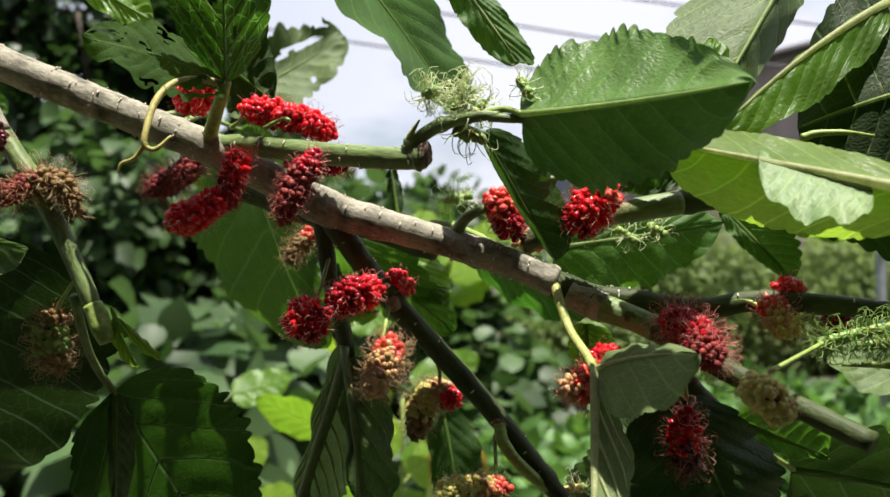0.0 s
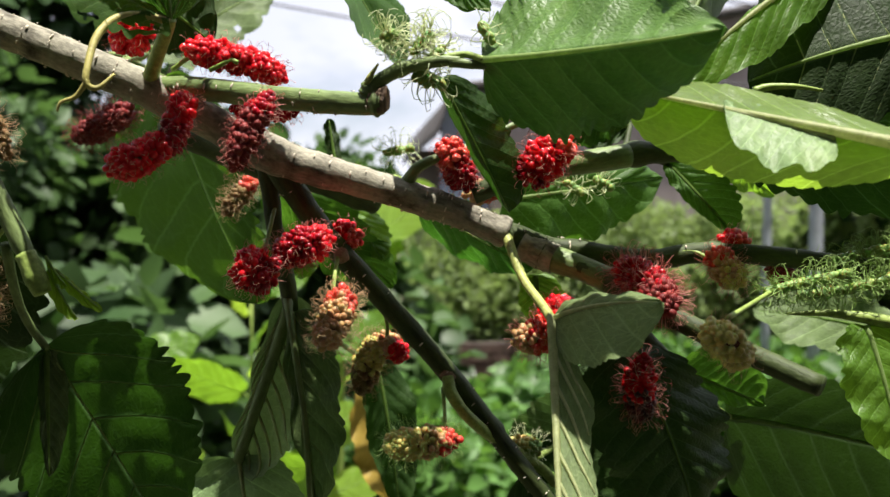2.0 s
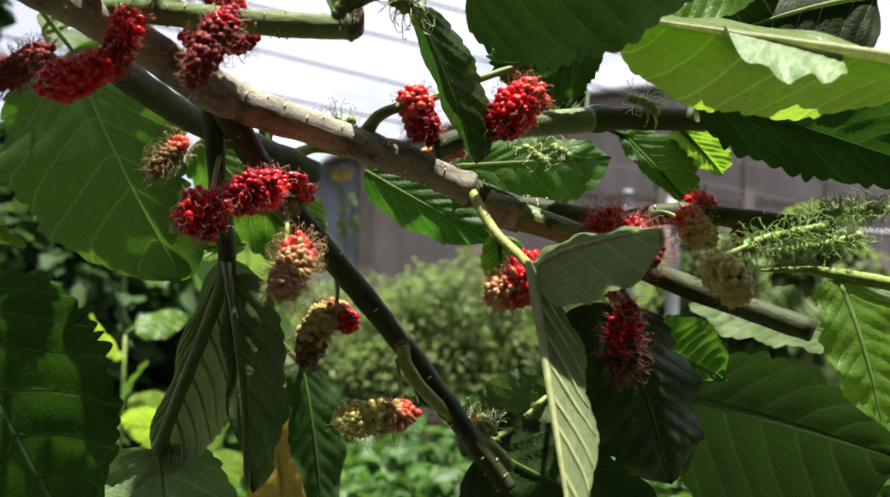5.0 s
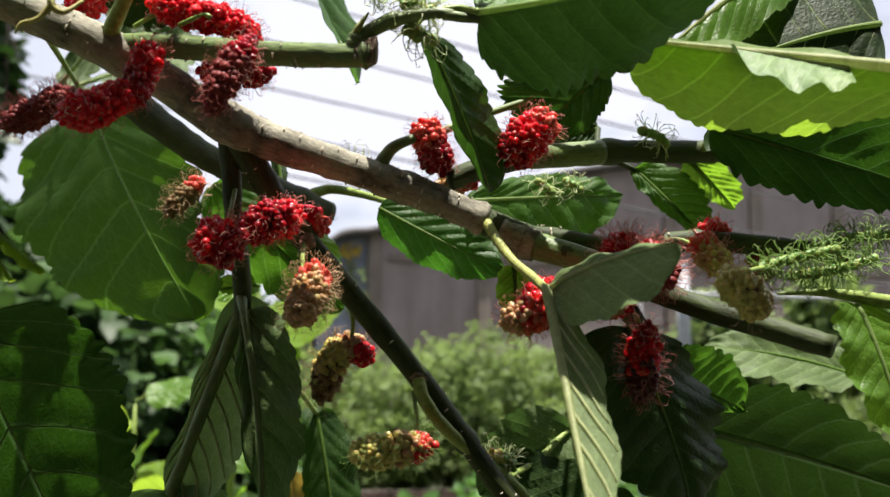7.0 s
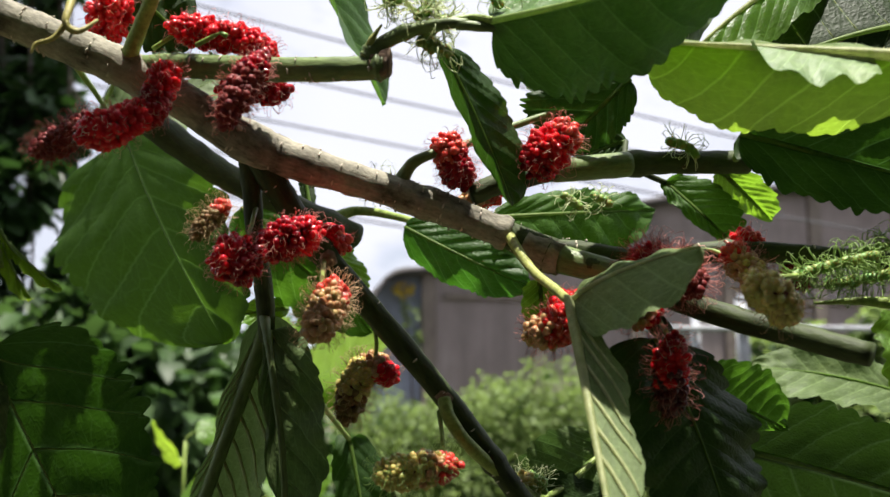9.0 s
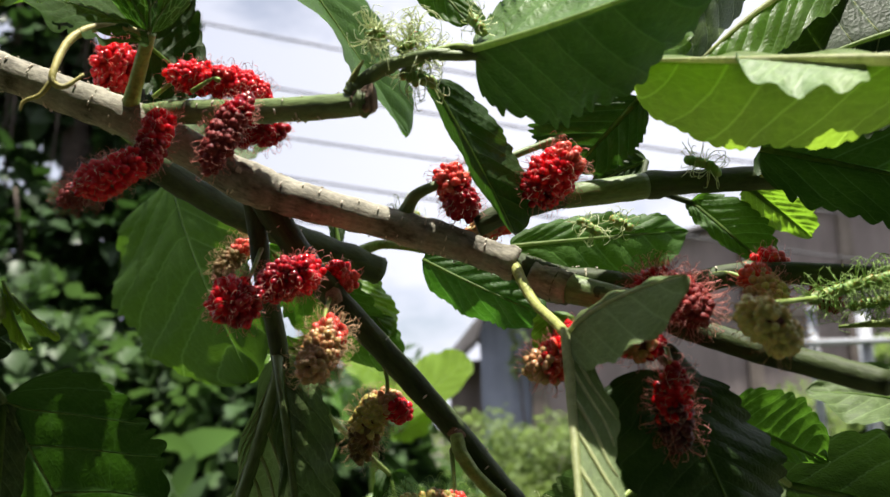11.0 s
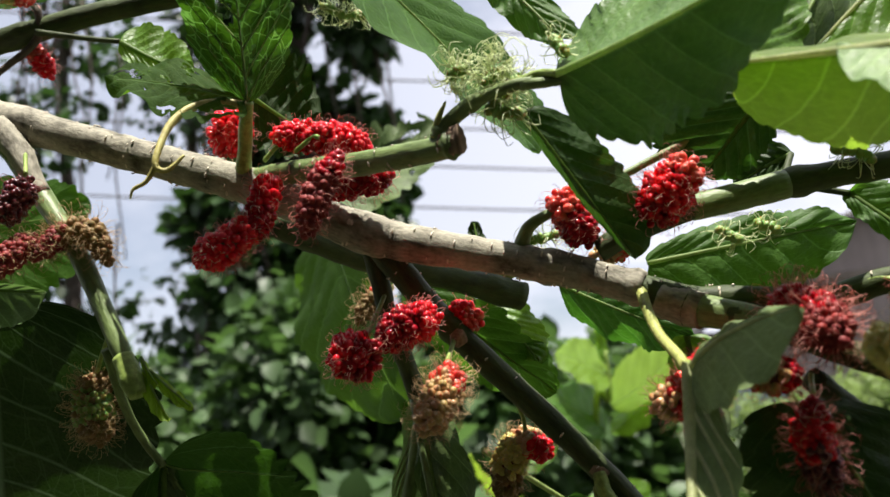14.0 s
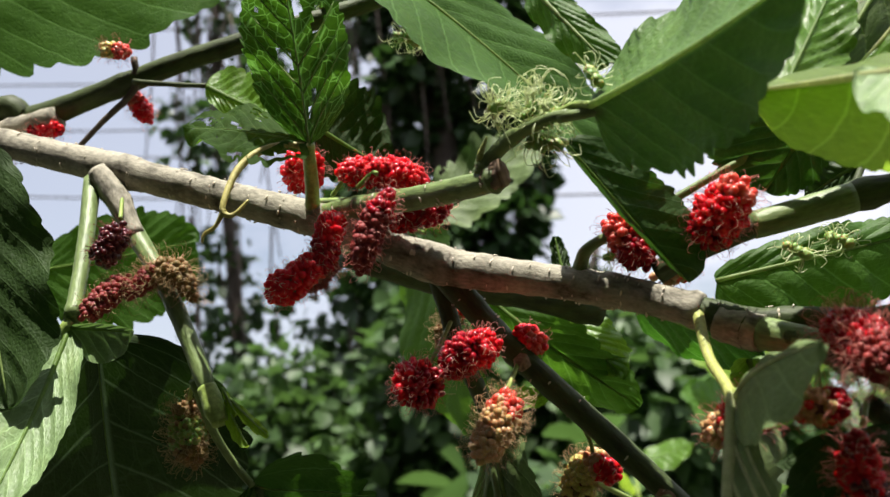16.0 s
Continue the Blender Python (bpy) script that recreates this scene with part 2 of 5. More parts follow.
LEAF_EATEN = leaf_mat("leaf_eaten_green", (0.034, 0.082, 0.010), (0.10, 0.28, 0.012), 0.32, 0.6, 0.2, 0.25, 0.8, line=0.7, ladder=0.55, bright=1.7, cell=0.0042)
LEAF_YELLOW = leaf_mat("leaf_withered_yellow", (0.30, 0.21, 0.035), (0.40, 0.29, 0.04), 0.30, 0.5, 0.4, 0.3, 0.7)
VEIN_PALE = plant_mat("vein_pale_green", (0.34, 0.46, 0.16), (0.26, 0.38, 0.12), 300, 0.45, 0.2, thin=0.55)
VEIN_DIM = plant_mat("vein_green", (0.19, 0.31, 0.065), (0.14, 0.25, 0.05), 300, 0.45, 0.2, thin=0.55)
VEIN_CREAM = plant_mat("vein_cream", (0.52, 0.56, 0.28), (0.40, 0.46, 0.20), 300, 0.45, 0.2, thin=0.55)
BARK = plant_mat("bark_grey_brown", (0.305, 0.284, 0.222), (0.074, 0.066, 0.047), 120, 0.8, 0.45, (0.75, 1.3, 1))
BARK_DARK = plant_mat("bark_dark_brown", (0.095, 0.075, 0.055), (0.04, 0.03, 0.022), 120, 0.7, 0.8, (0.6, 1.4, 1))
STEM_GREEN = plant_mat("stem_grey_green", (0.155, 0.215, 0.075), (0.085, 0.125, 0.04), 110, 0.45, 0.4, (0.5, 1.5, 1))
STEM_DARK = plant_mat("stem_dark_green", (0.046, 0.066, 0.018), (0.022, 0.030, 0.010), 110, 0.62, 0.4, (0.5, 1.5, 1))
STEM_FRESH = plant_mat("stem_fresh_green", (0.27, 0.36, 0.09), (0.17, 0.26, 0.05), 140, 0.42, 0.3)
STEM_YELLOW = plant_mat("stem_yellow_green", (0.38, 0.40, 0.12), (0.26, 0.31, 0.08), 140, 0.42, 0.3)
STEM_OLIVE = plant_mat("stem_olive_brown", (0.40, 0.36, 0.11), (0.25, 0.22, 0.06), 140, 0.5, 0.3)
CORK = plant_mat("lenticel_cork", (0.60, 0.53, 0.43), (0.36, 0.30, 0.23), 300, 0.8, 0.4)
CUT_WOOD = plant_mat("cut_wood_brown", (0.27, 0.185, 0.125), (0.10, 0.065, 0.045), 200, 0.85, 0.9)
B_RED = berry_mat("drupelet_bright_red", (0.78, 0.014, 0.026), (0.60, 0.008, 0.018), 0.17)
B_DEEP = berry_mat("drupelet_deep_red", (0.44, 0.008, 0.018), (0.24, 0.005, 0.012), 0.17)
B_DUSK = berry_mat("drupelet_dusky_red", (0.28, 0.030, 0.026), (0.16, 0.012, 0.014), 0.6, 0.2, 0.0)
B_CORAL = berry_mat("drupelet_coral", (0.70, 0.14, 0.095), (0.62, 0.035, 0.035), 0.24)
B_PINK = berry_mat("drupelet_pinkish", (0.52, 0.27, 0.14), (0.42, 0.28, 0.10), 0.35, 0.3, 0.1)
B_GOLD = berry_mat("drupelet_yellow_green", (0.62, 0.50, 0.15), (0.48, 0.44, 0.12), 0.35, 0.3, 0.1)
B_BROWN = berry_mat("drupelet_brownish", (0.24, 0.13, 0.05), (0.17, 0.12, 0.035), 0.6, 0.2, 0.0)
B_BLACK = berry_mat("drupelet_almost_black", (0.10, 0.006, 0.012), (0.05, 0.004, 0.008), 0.3)
B_GREEN = berry_mat("flower_green", (0.26, 0.36, 0.10), (0.18, 0.29, 0.06), 0.45)
CORE = plant_mat("fruit_core", (0.16, 0.05, 0.03), (0.10, 0.03, 0.02), 200, 0.6, 0.2)
HAIR_DARK = plant_mat("style_dark", (0.26, 0.065, 0.05), (0.11, 0.025, 0.02), 300, 0.5, 0.1)
HAIR_TAN = plant_mat("style_tan", (0.46, 0.31, 0.16), (0.30, 0.19, 0.09), 300, 0.5, 0.1)
HAIR_GREEN = plant_mat("style_pale_green", (0.36, 0.50, 0.17), (0.24, 0.38, 0.10), 300, 0.5, 0.1, thin=0.45)
HAIR_PALE = plant_mat("style_pale", (0.78, 0.84, 0.55), (0.62, 0.70, 0.36), 300, 0.5, 0.1, thin=0.45)
HAIR_PINK = plant_mat("style_pinkish", (0.62, 0.36, 0.28), (0.42, 0.12, 0.09), 300, 0.5, 0.1)


# ---- tools ----
def vec(p):
    return Vector(p)


def origin(ob):
    o = Vector()
    while ob:
        o += ob.location
        ob = ob.parent
    return o


def thing(name, label, category, at, group="", kind=""):
    e = new(name)
    e.empty_display_size = 0.01
    e.location = at
    return tagged(e, label, category, group, kind)


def mesh_of(name, verts, faces, material, uvs=None, smooth=True, uvs2=None):
    me = bpy.data.meshes.new(name)
    me.from_pydata(verts, [], faces)
    if smooth:
        me.polygons.foreach_set("use_smooth", np.ones(len(me.polygons), bool))
    if uvs is not None:
        lay = me.uv_layers.new(name="UVMap")
        idx = np.zeros(len(me.loops), np.int32)
        me.loops.foreach_get("vertex_index", idx)
        lay.data.foreach_set("uv", np.asarray(uvs, np.float32)[idx].ravel())
    if uvs2 is not None:
        lay = me.uv_layers.new(name="veins")
        lay.data.foreach_set("uv", np.asarray(uvs2, np.float32)[idx].ravel())
    me.materials.append(material)
    return me


def part(name, geo, material, parent, label="", kind=""):
    """geo: (verts in world space, faces, uvs). One mesh object under parent."""
    verts, faces, uvs = geo[:3]
    o = np.array(origin(parent))
    ob = new(name, mesh_of(name, (np.asarray(verts, float) - o).tolist(), faces, material, uvs, True, geo[3] if len(geo) > 3 else None))
    ob.parent = parent
    return tagged(ob, label, "", "", kind)


def spline(pts, n):
    """Catmull-Rom through pts, n points."""
    p = [np.array(q, float) for q in pts]
    if len(p) == 2:
        return np.array([p[0] + (p[1] - p[0]) * i / (n - 1) for i in range(n)])
    p = [2 * p[0] - p[1]] + p + [2 * p[-1] - p[-2]]
    seg = len(p) - 3
    out = []
    for i in range(n):
        s = i / (n - 1) * seg
        k = min(int(s), seg - 1)
        f = s - k
        a, b, c, d = p[k:k + 4]
        out.append(0.5 * (2 * b + (c - a) * f + (2 * a - 5 * b + 4 * c - d) * f * f + (3 * b - a - 3 * c + d) * f ** 3))
    return np.array(out)


def tube(pts, radii, n=24, sides=10, rough=0.0, seed=0, closed=True, knots=()):
    """A round stem along pts; knots: (share of the length, swelling) of the nodes."""
    path = spline(pts, n)
    rr = np.interp(np.linspace(0, 1, n), np.linspace(0, 1, len(radii)), radii)
    tan = np.gradient(path, axis=0)
    tan /= np.linalg.norm(tan, axis=1)[:, None] + 1e-12
    ref = np.array((0.31, -0.62, 0.72))
    run = np.concatenate([[0], np.cumsum(np.linalg.norm(np.diff(path, axis=0), axis=1))])
    verts, uvs, faces = [], [], []
    for i in range(n):
        a = np.cross(tan[i], ref)
        a /= np.linalg.norm(a)
        b = np.cross(tan[i], a)
        s = i / (n - 1)
        swell = 1 + sum(k[1] * math.exp(-((s - k[0]) / (k[2] if len(k) > 2 else 0.012)) ** 2) for k in knots)
        for j in range(sides):
            th = 2 * math.pi * j / sides
            q = path[i] + (a * math.cos(th) + b * math.sin(th)) * rr[i]
            k = 1 + rough * noise.noise(Vector(q * 180) + Vector((seed, 0, 0))) + 0.5 * rough * noise.noise(Vector(q * 600))
            verts.append(path[i] + (a * math.cos(th) + b * math.sin(th)) * rr[i] * k * swell)
            uvs.append((run[i], abs(th - math.pi) * rr[i]))
    for i in range(n - 1):
        for j in range(sides):
            k = (j + 1) % sides
            faces.append((i * sides + j, i * sides + k, (i + 1) * sides + k, (i + 1) * sides + j))
    if closed:
        faces.append(tuple(range(sides - 1, -1, -1)))
        faces.append(tuple((n - 1) * sides + j for j in range(sides)))
    return verts, faces, uvs


def joined(geos):
    v, f, u = [], [], []
    for a, b, c in geos:
        o = len(v)
        v.extend(a), u.extend(c)
        f.extend(tuple(i + o for i in q) for q in b)
    return v, f, u


def leaf(label, base, tip, side_a, side_b, material, vein=VEIN_DIM, at=0.38, sag=0.0, cup=0.0, wave=0.003, teeth=13, bite=0.09,
         petiole=None, pet_mat=STEM_FRESH, pet_r=0.0011, seed=0, lobes=0.10, rib=0.0011, fine=1.0, eaten=0, veins=7, side_vein=None, thin=0.0, puff=0.0012, group="mulberry leaves", name="leaf"):
    """A toothed mulberry leaf. side_a and side_b: the two margins at the share `at` of the midrib, so each half has its own slope."""
    B, T, A, C = (np.array(q, float) for q in (base, tip, side_a, side_b))
    rng = random.Random(seed * 7 + 3)
    axis = T - B
    length = np.linalg.norm(axis)
    nrm = np.cross(axis, C - A)
    nrm /= np.linalg.norm(nrm) + 1e-12
    a = 0.5
    b = a * (1 - at) / at
    top = at ** a * (1 - at) ** b

    def rib_at(u):
        return B + axis * u + nrm * (sag * 4 * u * (1 - u))

    mid = rib_at(at)
    half = {-1: A - mid, 1: C - mid}
    off = Vector((seed * 3.1, seed * 1.7, 0.3))

    cuts = {}
    for side in (-1, 1):                     # uneven teeth along each margin
        steps = np.cumsum([rng.uniform(0.6, 1.4) for _ in range(teeth)])
        cuts[side] = (np.concatenate([[0], steps / steps[-1]]), [rng.uniform(0.45, 1.35) for _ in range(teeth + 1)])

    def slope(u):
        return 0.46 - 0.28 * u

    def vein_no(u, v, side):
        """Number of the side vein that passes here: veins leave the midrib and bend towards the tip."""
        u0 = u - slope(u) * (0.72 * v + 0.28 * v * v)
        return u0 * (veins + 1) + 0.30 * noise.noise(Vector((u0 * 6, side * 3.0, seed * 1.3))) + 0.04 * noise.noise(Vector((u * 9, v * 5 * side, seed)))

    def place(u, v, side):
        w = (max(u, 0) ** a * max(1 - u, 0) ** b) / top
        at_cut = min(int(np.searchsorted(cuts[side][0], u, "right")) - 1, teeth - 1)
        q = (u - cuts[side][0][at_cut]) / (cuts[side][0][at_cut + 1] - cuts[side][0][at_cut])
        saw = math.sqrt(max(0.0, 1 - (2 * min(max(q, 0), 1) ** 1.9 - 1) ** 2)) * cuts[side][1][at_cut]
        edge = 1 + 1.35 * bite * (saw - 0.6) * v ** 6 + 0.07 * noise.noise(Vector((u * 4, side, seed)))
        s = vein_no(u, v, side)
        q = rib_at(u) + half[side] * (v * w * edge)
        q = q - axis * (lobes * v * (1 - u) ** 3 * w)
        lift = puff * math.sin(math.pi * (s % 1.0)) ** 0.6 * min(1.0, 4.5 * v) * (1 - v ** 4) * min(1, 8 * u)
        ripple = wave * v * v * (noise.noise(Vector((u * 6, side * 2.0, 0)) + off) + 0.5 * math.sin(u * 21 + seed + side))
        warp = 0.35 * wave * noise.noise(Vector((u * 3.1, v * side * 1.7, seed * 0.7))) + 0.00012 * noise.noise(Vector((u * 38, v * side * 17, seed)))
        return q + nrm * (lift + ripple + warp * min(1, 6 * v) + cup * v * v * w)

    nu, nv = int(teeth * 6 * fine) + 2, int(9 * fine) + 2
    th = thing(name, label, "leaf", base, group)
    verts, faces, uvs, lines = [], [], [], []
    wid = (np.linalg.norm(half[1]) + np.linalg.norm(half[-1])) / 2
    for i in range(nu + 1):
        u = i / nu
        for j in range(-nv, nv + 1):
            v = abs(j) / nv
            verts.append(place(u, v, 1 if j >= 0 else -1))
            uvs.append((u * length + seed * 0.13, j / nv * wid))
            lines.append((vein_no(u, v, 1 if j >= 0 else -1), v if j >= 0 else -v - 7))
    row = 2 * nv + 1
    for i in range(nu):
        for j in range(row - 1):
            if eaten:
                uu, vv = (i + 0.5) / nu, (j + 0.5 - nv) / nv
                h = noise.noise(Vector((uu * 5.5, vv * 3.2, seed * 2.0))) + 0.25 * noise.noise(Vector((uu * 17, vv * 11, seed)))
                if h > eaten and 0.08 < uu < 0.97 and abs(vv) > 0.1:
                    continue
            k = i * row + j
            faces.append((k, k + 1, k + row + 1, k + row))
    part("blade", (verts, faces, uvs, lines), material, th)
    if rib:
        pts = [place(u, 0, 1) for u in np.linspace(0, 0.97, 8)]
        part("midrib", tube(pts, [rib, rib * 0.75, rib * 0.5, rib * 0.22], 16, 7), vein, th, "paler midrib")
        for k in range(veins if thin else 0):
            for side in (-1, 1):
                u0 = k / (veins + 1)
                path = []
                for v in (0, 0.2, 0.4, 0.6, 0.77, 0.93):
                    u = u0
                    for _ in range(12):      # settle on the vein's line
                        u += 0.6 * (k - vein_no(u, v, side)) / (veins + 1)
                    path.append(place(min(max(u, 0.0), 0.985), v, side))
                if eaten and k > 1 and rng.random() < 0.3:
                    continue
                part("vein", tube(path, [rib * thin * 1.3, rib * thin, rib * thin * 0.4], 10, 5), side_vein or (VEIN_PALE if vein is VEIN_CREAM else vein), th)
    if petiole is not None:
        part("petiole", tube(list(petiole) + [tuple(B + axis * 0.01)], [pet_r * 1.25, pet_r, pet_r], 16, 8, 0.05), pet_mat, th, "slender leaf stalk")
    return th


_ico = bmesh.new()
bmesh.ops.create_icosphere(_ico, subdivisions=2, radius=1.0)
ICO_V = np.array([v.co[:] for v in _ico.verts])
ICO_F = [tuple(v.index for v in f.verts) for f in _ico.faces]
_ico.free()
DRUPELETS = {}


def drupelet_mesh(material):
    if material.name not in DRUPELETS:
        DRUPELETS[material.name] = mesh_of("drupelet", ICO_V.tolist(), ICO_F, material)
    return DRUPELETS[material.name]


# Pale tone is partly the style's own, partly glints put into the colour.
HAIR_GLINT = plant_mat("style_red_pale_glint", (0.80, 0.42, 0.36), (0.62, 0.16, 0.13), 300, 0.35, 0.1, thin=0.5)


def hair(root, out, length, r, rng, curl=1.0):
    """One curled style."""
    out = out / (np.linalg.norm(out) + 1e-9)
    side = np.cross(out, np.array((rng.uniform(-1, 1), rng.uniform(-1, 1), rng.uniform(-1, 1))))
    side /= np.linalg.norm(side) + 1e-9
    c = curl * rng.uniform(0.3, 1.3)
    pts = [root, root + out * length * 0.45 + side * length * 0.05 * c, root + out * length * 0.82 + side * length * 0.32 * c,
           root + out * length * (0.95 - 0.35 * c) + side * length * 0.62 * c]
    return tube(pts, [r, r * 0.9, r * 0.6], 7, 3, closed=False)


def mulberry(label, axis, r, mats, styles=HAIR_DARK, style_len=0.0034, per=1.0, stalk=None, seed=0, d=0.0019, name="mulberry", category="berry",
             group="mulberries", style_r=0.000078, curl=1.0):
    """A compound fruit: drupelets round a core, each with its dried style. mats: skins from the first end to the last."""
    rng = random.Random(seed + 11)
    r = r * 0.80
    pts = spline(axis, 20)
    ln = float(np.sum(np.linalg.norm(np.diff(pts, axis=0), axis=1)))
    th = thing(name, label, category, axis[0], group)
    part("core", tube([tuple(p) for p in pts], [r * 0.35, r * 0.66, r * 0.7, r * 0.66, r * 0.3], 12, 10), CORE, th)
    total = ln + 1.3 * r
    rings = max(3, round(total / (d * 0.86)))
    hairs = []
    o = np.array(axis[0], float)
    dirs = np.gradient(pts, axis=0)
    for i in range(rings + 1):
        s = i / rings
        pos = -0.65 * r + s * total
        f = min(max(pos / ln, 0), 1)
        k = f * 19
        k0 = min(int(k), 18)
        c = pts[k0] + (pts[k0 + 1] - pts[k0]) * (k - k0)
        t = dirs[min(k0, 19)]
        t = t / np.linalg.norm(t)
        over = pos - f * ln
        c = c + t * over * 0.9
        e = 2 * s - 1
        rad = r * math.sqrt(max(0.02, 1 - abs(e) ** 3.2)) * (1 + 0.1 * rng.uniform(-1, 1))
        ref = np.array((0.2, 0.5, 0.84))
        a = np.cross(t, ref)
        a /= np.linalg.norm(a)
        b = np.cross(t, a)
        count = max(1, round(2 * math.pi * rad / d))
        ph = rng.random() * 6.28
        for j in range(count):
            th_ = ph + 2 * math.pi * (j + 0.42 * rng.uniform(-1, 1)) / count
            out = a * math.cos(th_) + b * math.sin(th_)
            size = d * rng.uniform(0.60, 0.80)
            q = c + out * max(rad - size * 1.0 + 0.00045 * rng.uniform(-1, 1), 0.0) + t * rng.uniform(-0.5, 0.5) * d
            m_ = mats[min(len(mats) - 1, max(0, int((s + rng.uniform(-0.12, 0.12)) * len(mats))))]
            ob = new("drupelet", drupelet_mesh(m_))
            ob.parent = th
            dirn = (out + t * (e * 0.9)).tolist()
            ob.rotation_euler = Vector(dirn).to_track_quat("Z", "Y").to_euler()
            ob.location = (q - o).tolist()
            ob.scale = (size, size, size * rng.uniform(1.0, 1.3))
            out2 = np.array(dirn)
            h = per * 1.0
            while h > 0:
                if rng.random() < h:
                    jit = out2 + np.array([rng.uniform(-0.5, 0.5) for _ in range(3)])
                    hairs.append(hair(q + out2 / np.linalg.norm(out2) * size * 0.8, jit, style_len * rng.uniform(0.6, 1.25), style_r, rng, curl))
                h -= 1
    if hairs:
        pale = hairs[::2] if styles is HAIR_DARK and mats[0] not in (B_DUSK, B_BLACK) else []
        part("style_tuft", joined([h for k, h in enumerate(hairs) if not pale or k % 2]), styles, th, "thin curled styles", "stuff")
        if pale:
            part("style_tuft", joined(pale), HAIR_GLINT, th, "pale reddish styles, glints in their colour", "stuff")
    if stalk:
        part("stalk", tube(stalk, [0.0008, 0.0007, 0.0008], 12, 7, 0.05), STEM_FRESH, th, "thin green stalk")
    return th


# ---- the ground and what stands far behind ----
GROUND = rough_mat("ground_earth_and_weeds", (0.040, 0.060, 0.020), (0.062, 0.046, 0.027), 0.9, 0.95, 0.6, 0.03)
WALL = rough_mat("weathered_brown_grey_sheet", (0.30, 0.255, 0.25), (0.20, 0.165, 0.16), 0.8, 0.8, 0.3, 0.02, (1, 1, 0.15))
PANEL_BLUE = rough_mat("faded_blue_grey_panel", (0.26, 0.29, 0.38), (0.17, 0.19, 0.26), 1.2, 0.7, 0.3, 0.02, (1, 1, 0.2))
POST = rough_mat("old_timber_post", (0.26, 0.22, 0.19), (0.14, 0.115, 0.10), 2.5, 0.85, 0.4, 0.01, (1, 1, 0.1))
FASCIA = rough_mat("dark_roof_edge", (0.10, 0.09, 0.09), (0.06, 0.055, 0.055), 2.0, 0.8, 0.3, 0.01)
GALV = rough_mat("galvanised_pole", (0.42, 0.44, 0.48), (0.30, 0.31, 0.34), 3.0, 0.5, 0.2, 0.005)
CABLE = rough_mat("black_cable", (0.10, 0.10, 0.11), (0.07, 0.07, 0.08), 5, 0.6, 0.1, 0.002)
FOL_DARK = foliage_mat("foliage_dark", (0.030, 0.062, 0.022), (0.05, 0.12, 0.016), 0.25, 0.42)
FOL_SHRUB = foliage_mat("foliage_shrub", (0.058, 0.105, 0.040), (0.11, 0.22, 0.04), 0.36, 0.48)
FOL_HEDGE = foliage_mat("foliage_hedge", (0.165, 0.225, 0.085), (0.28, 0.40, 0.09), 0.48, 0.55)
FOL_FRESH = foliage_mat("foliage_fresh", (0.085, 0.175, 0.05), (0.17, 0.36, 0.035), 0.38, 0.45)
VINE_BARK = rough_mat("vine_bark", (0.10, 0.075, 0.06), (0.05, 0.038, 0.03), 6, 0.9, 0.6, 0.01)


def box_geo(x0, x1, y0, y1, z0, z1):
    v = [(x, y, z) for x in (x0, x1) for y in (y0, y1) for z in (z0, z1)]
    f = [(0, 1, 3, 2), (4, 6, 7, 5), (0, 4, 5, 1), (2, 3, 7, 6), (0, 2, 6, 4), (1, 5, 7, 3)]
    return v, f, [(p[0], p[2]) for p in v]


def hard(ob, width=0.01):
    ob.data.polygons.foreach_set("use_smooth", np.zeros(len(ob.data.polygons), bool))
    if width:
        b = ob.modifiers.new("bevel", "BEVEL")
        b.width, b.segments = width, 2
    return ob


# uneven ground reaching the horizon
gx = [-900, -300, -100, -40, -20] + [x * 0.5 for x in range(-24, 29)] + [20, 40, 100, 300, 900]
gy = [-900, -300, -80, -20, -6] + [y * 0.5 for y in range(-4, 41)] + [30, 60, 150, 400, 1200]
gv = [(x, y, 0.05 * noise.noise((x * 0.6, y * 0.6, 0)) if abs(x) < 20 and -6 < y < 25 else 0.0) for y in gy for x in gx]
gf = [(j * len(gx) + i, j * len(gx) + i + 1, (j + 1) * len(gx) + i + 1, (j + 1) * len(gx) + i) for j in range(len(gy) - 1) for i in range(len(gx) - 1)]
ground = new("ground", mesh_of("ground", gv, gf, GROUND))
tagged(ground, "brown earth with low weeds", "ground", "", "structure")


# Added wall behind the camera, never in view, that holds back skylight.
REAR = rough_mat("dark_skylight_block", (0.085, 0.08, 0.065), (0.05, 0.05, 0.04), 1.5, 0.95, 0.3, 0.01)
rear = new("wall_skylight_block", mesh_of("wall_skylight_block", *box_geo(-7, 7, -1.35, -1.15, 0, 7.0)[:2], REAR, None, False))
tagged(rear, "added unseen dark wall behind the camera that cuts skylight", "wall", "", "structure")


def arch(x):
    """Roof line of the shed."""
    return 5.05 - ((x - 9.2) / 7.8) ** 2 * 1.95 + 0.17 * math.exp(-((x - 1.75) / 0.35) ** 2) - 0.40 * math.exp(-((x - 1.32) / 0.13) ** 2)


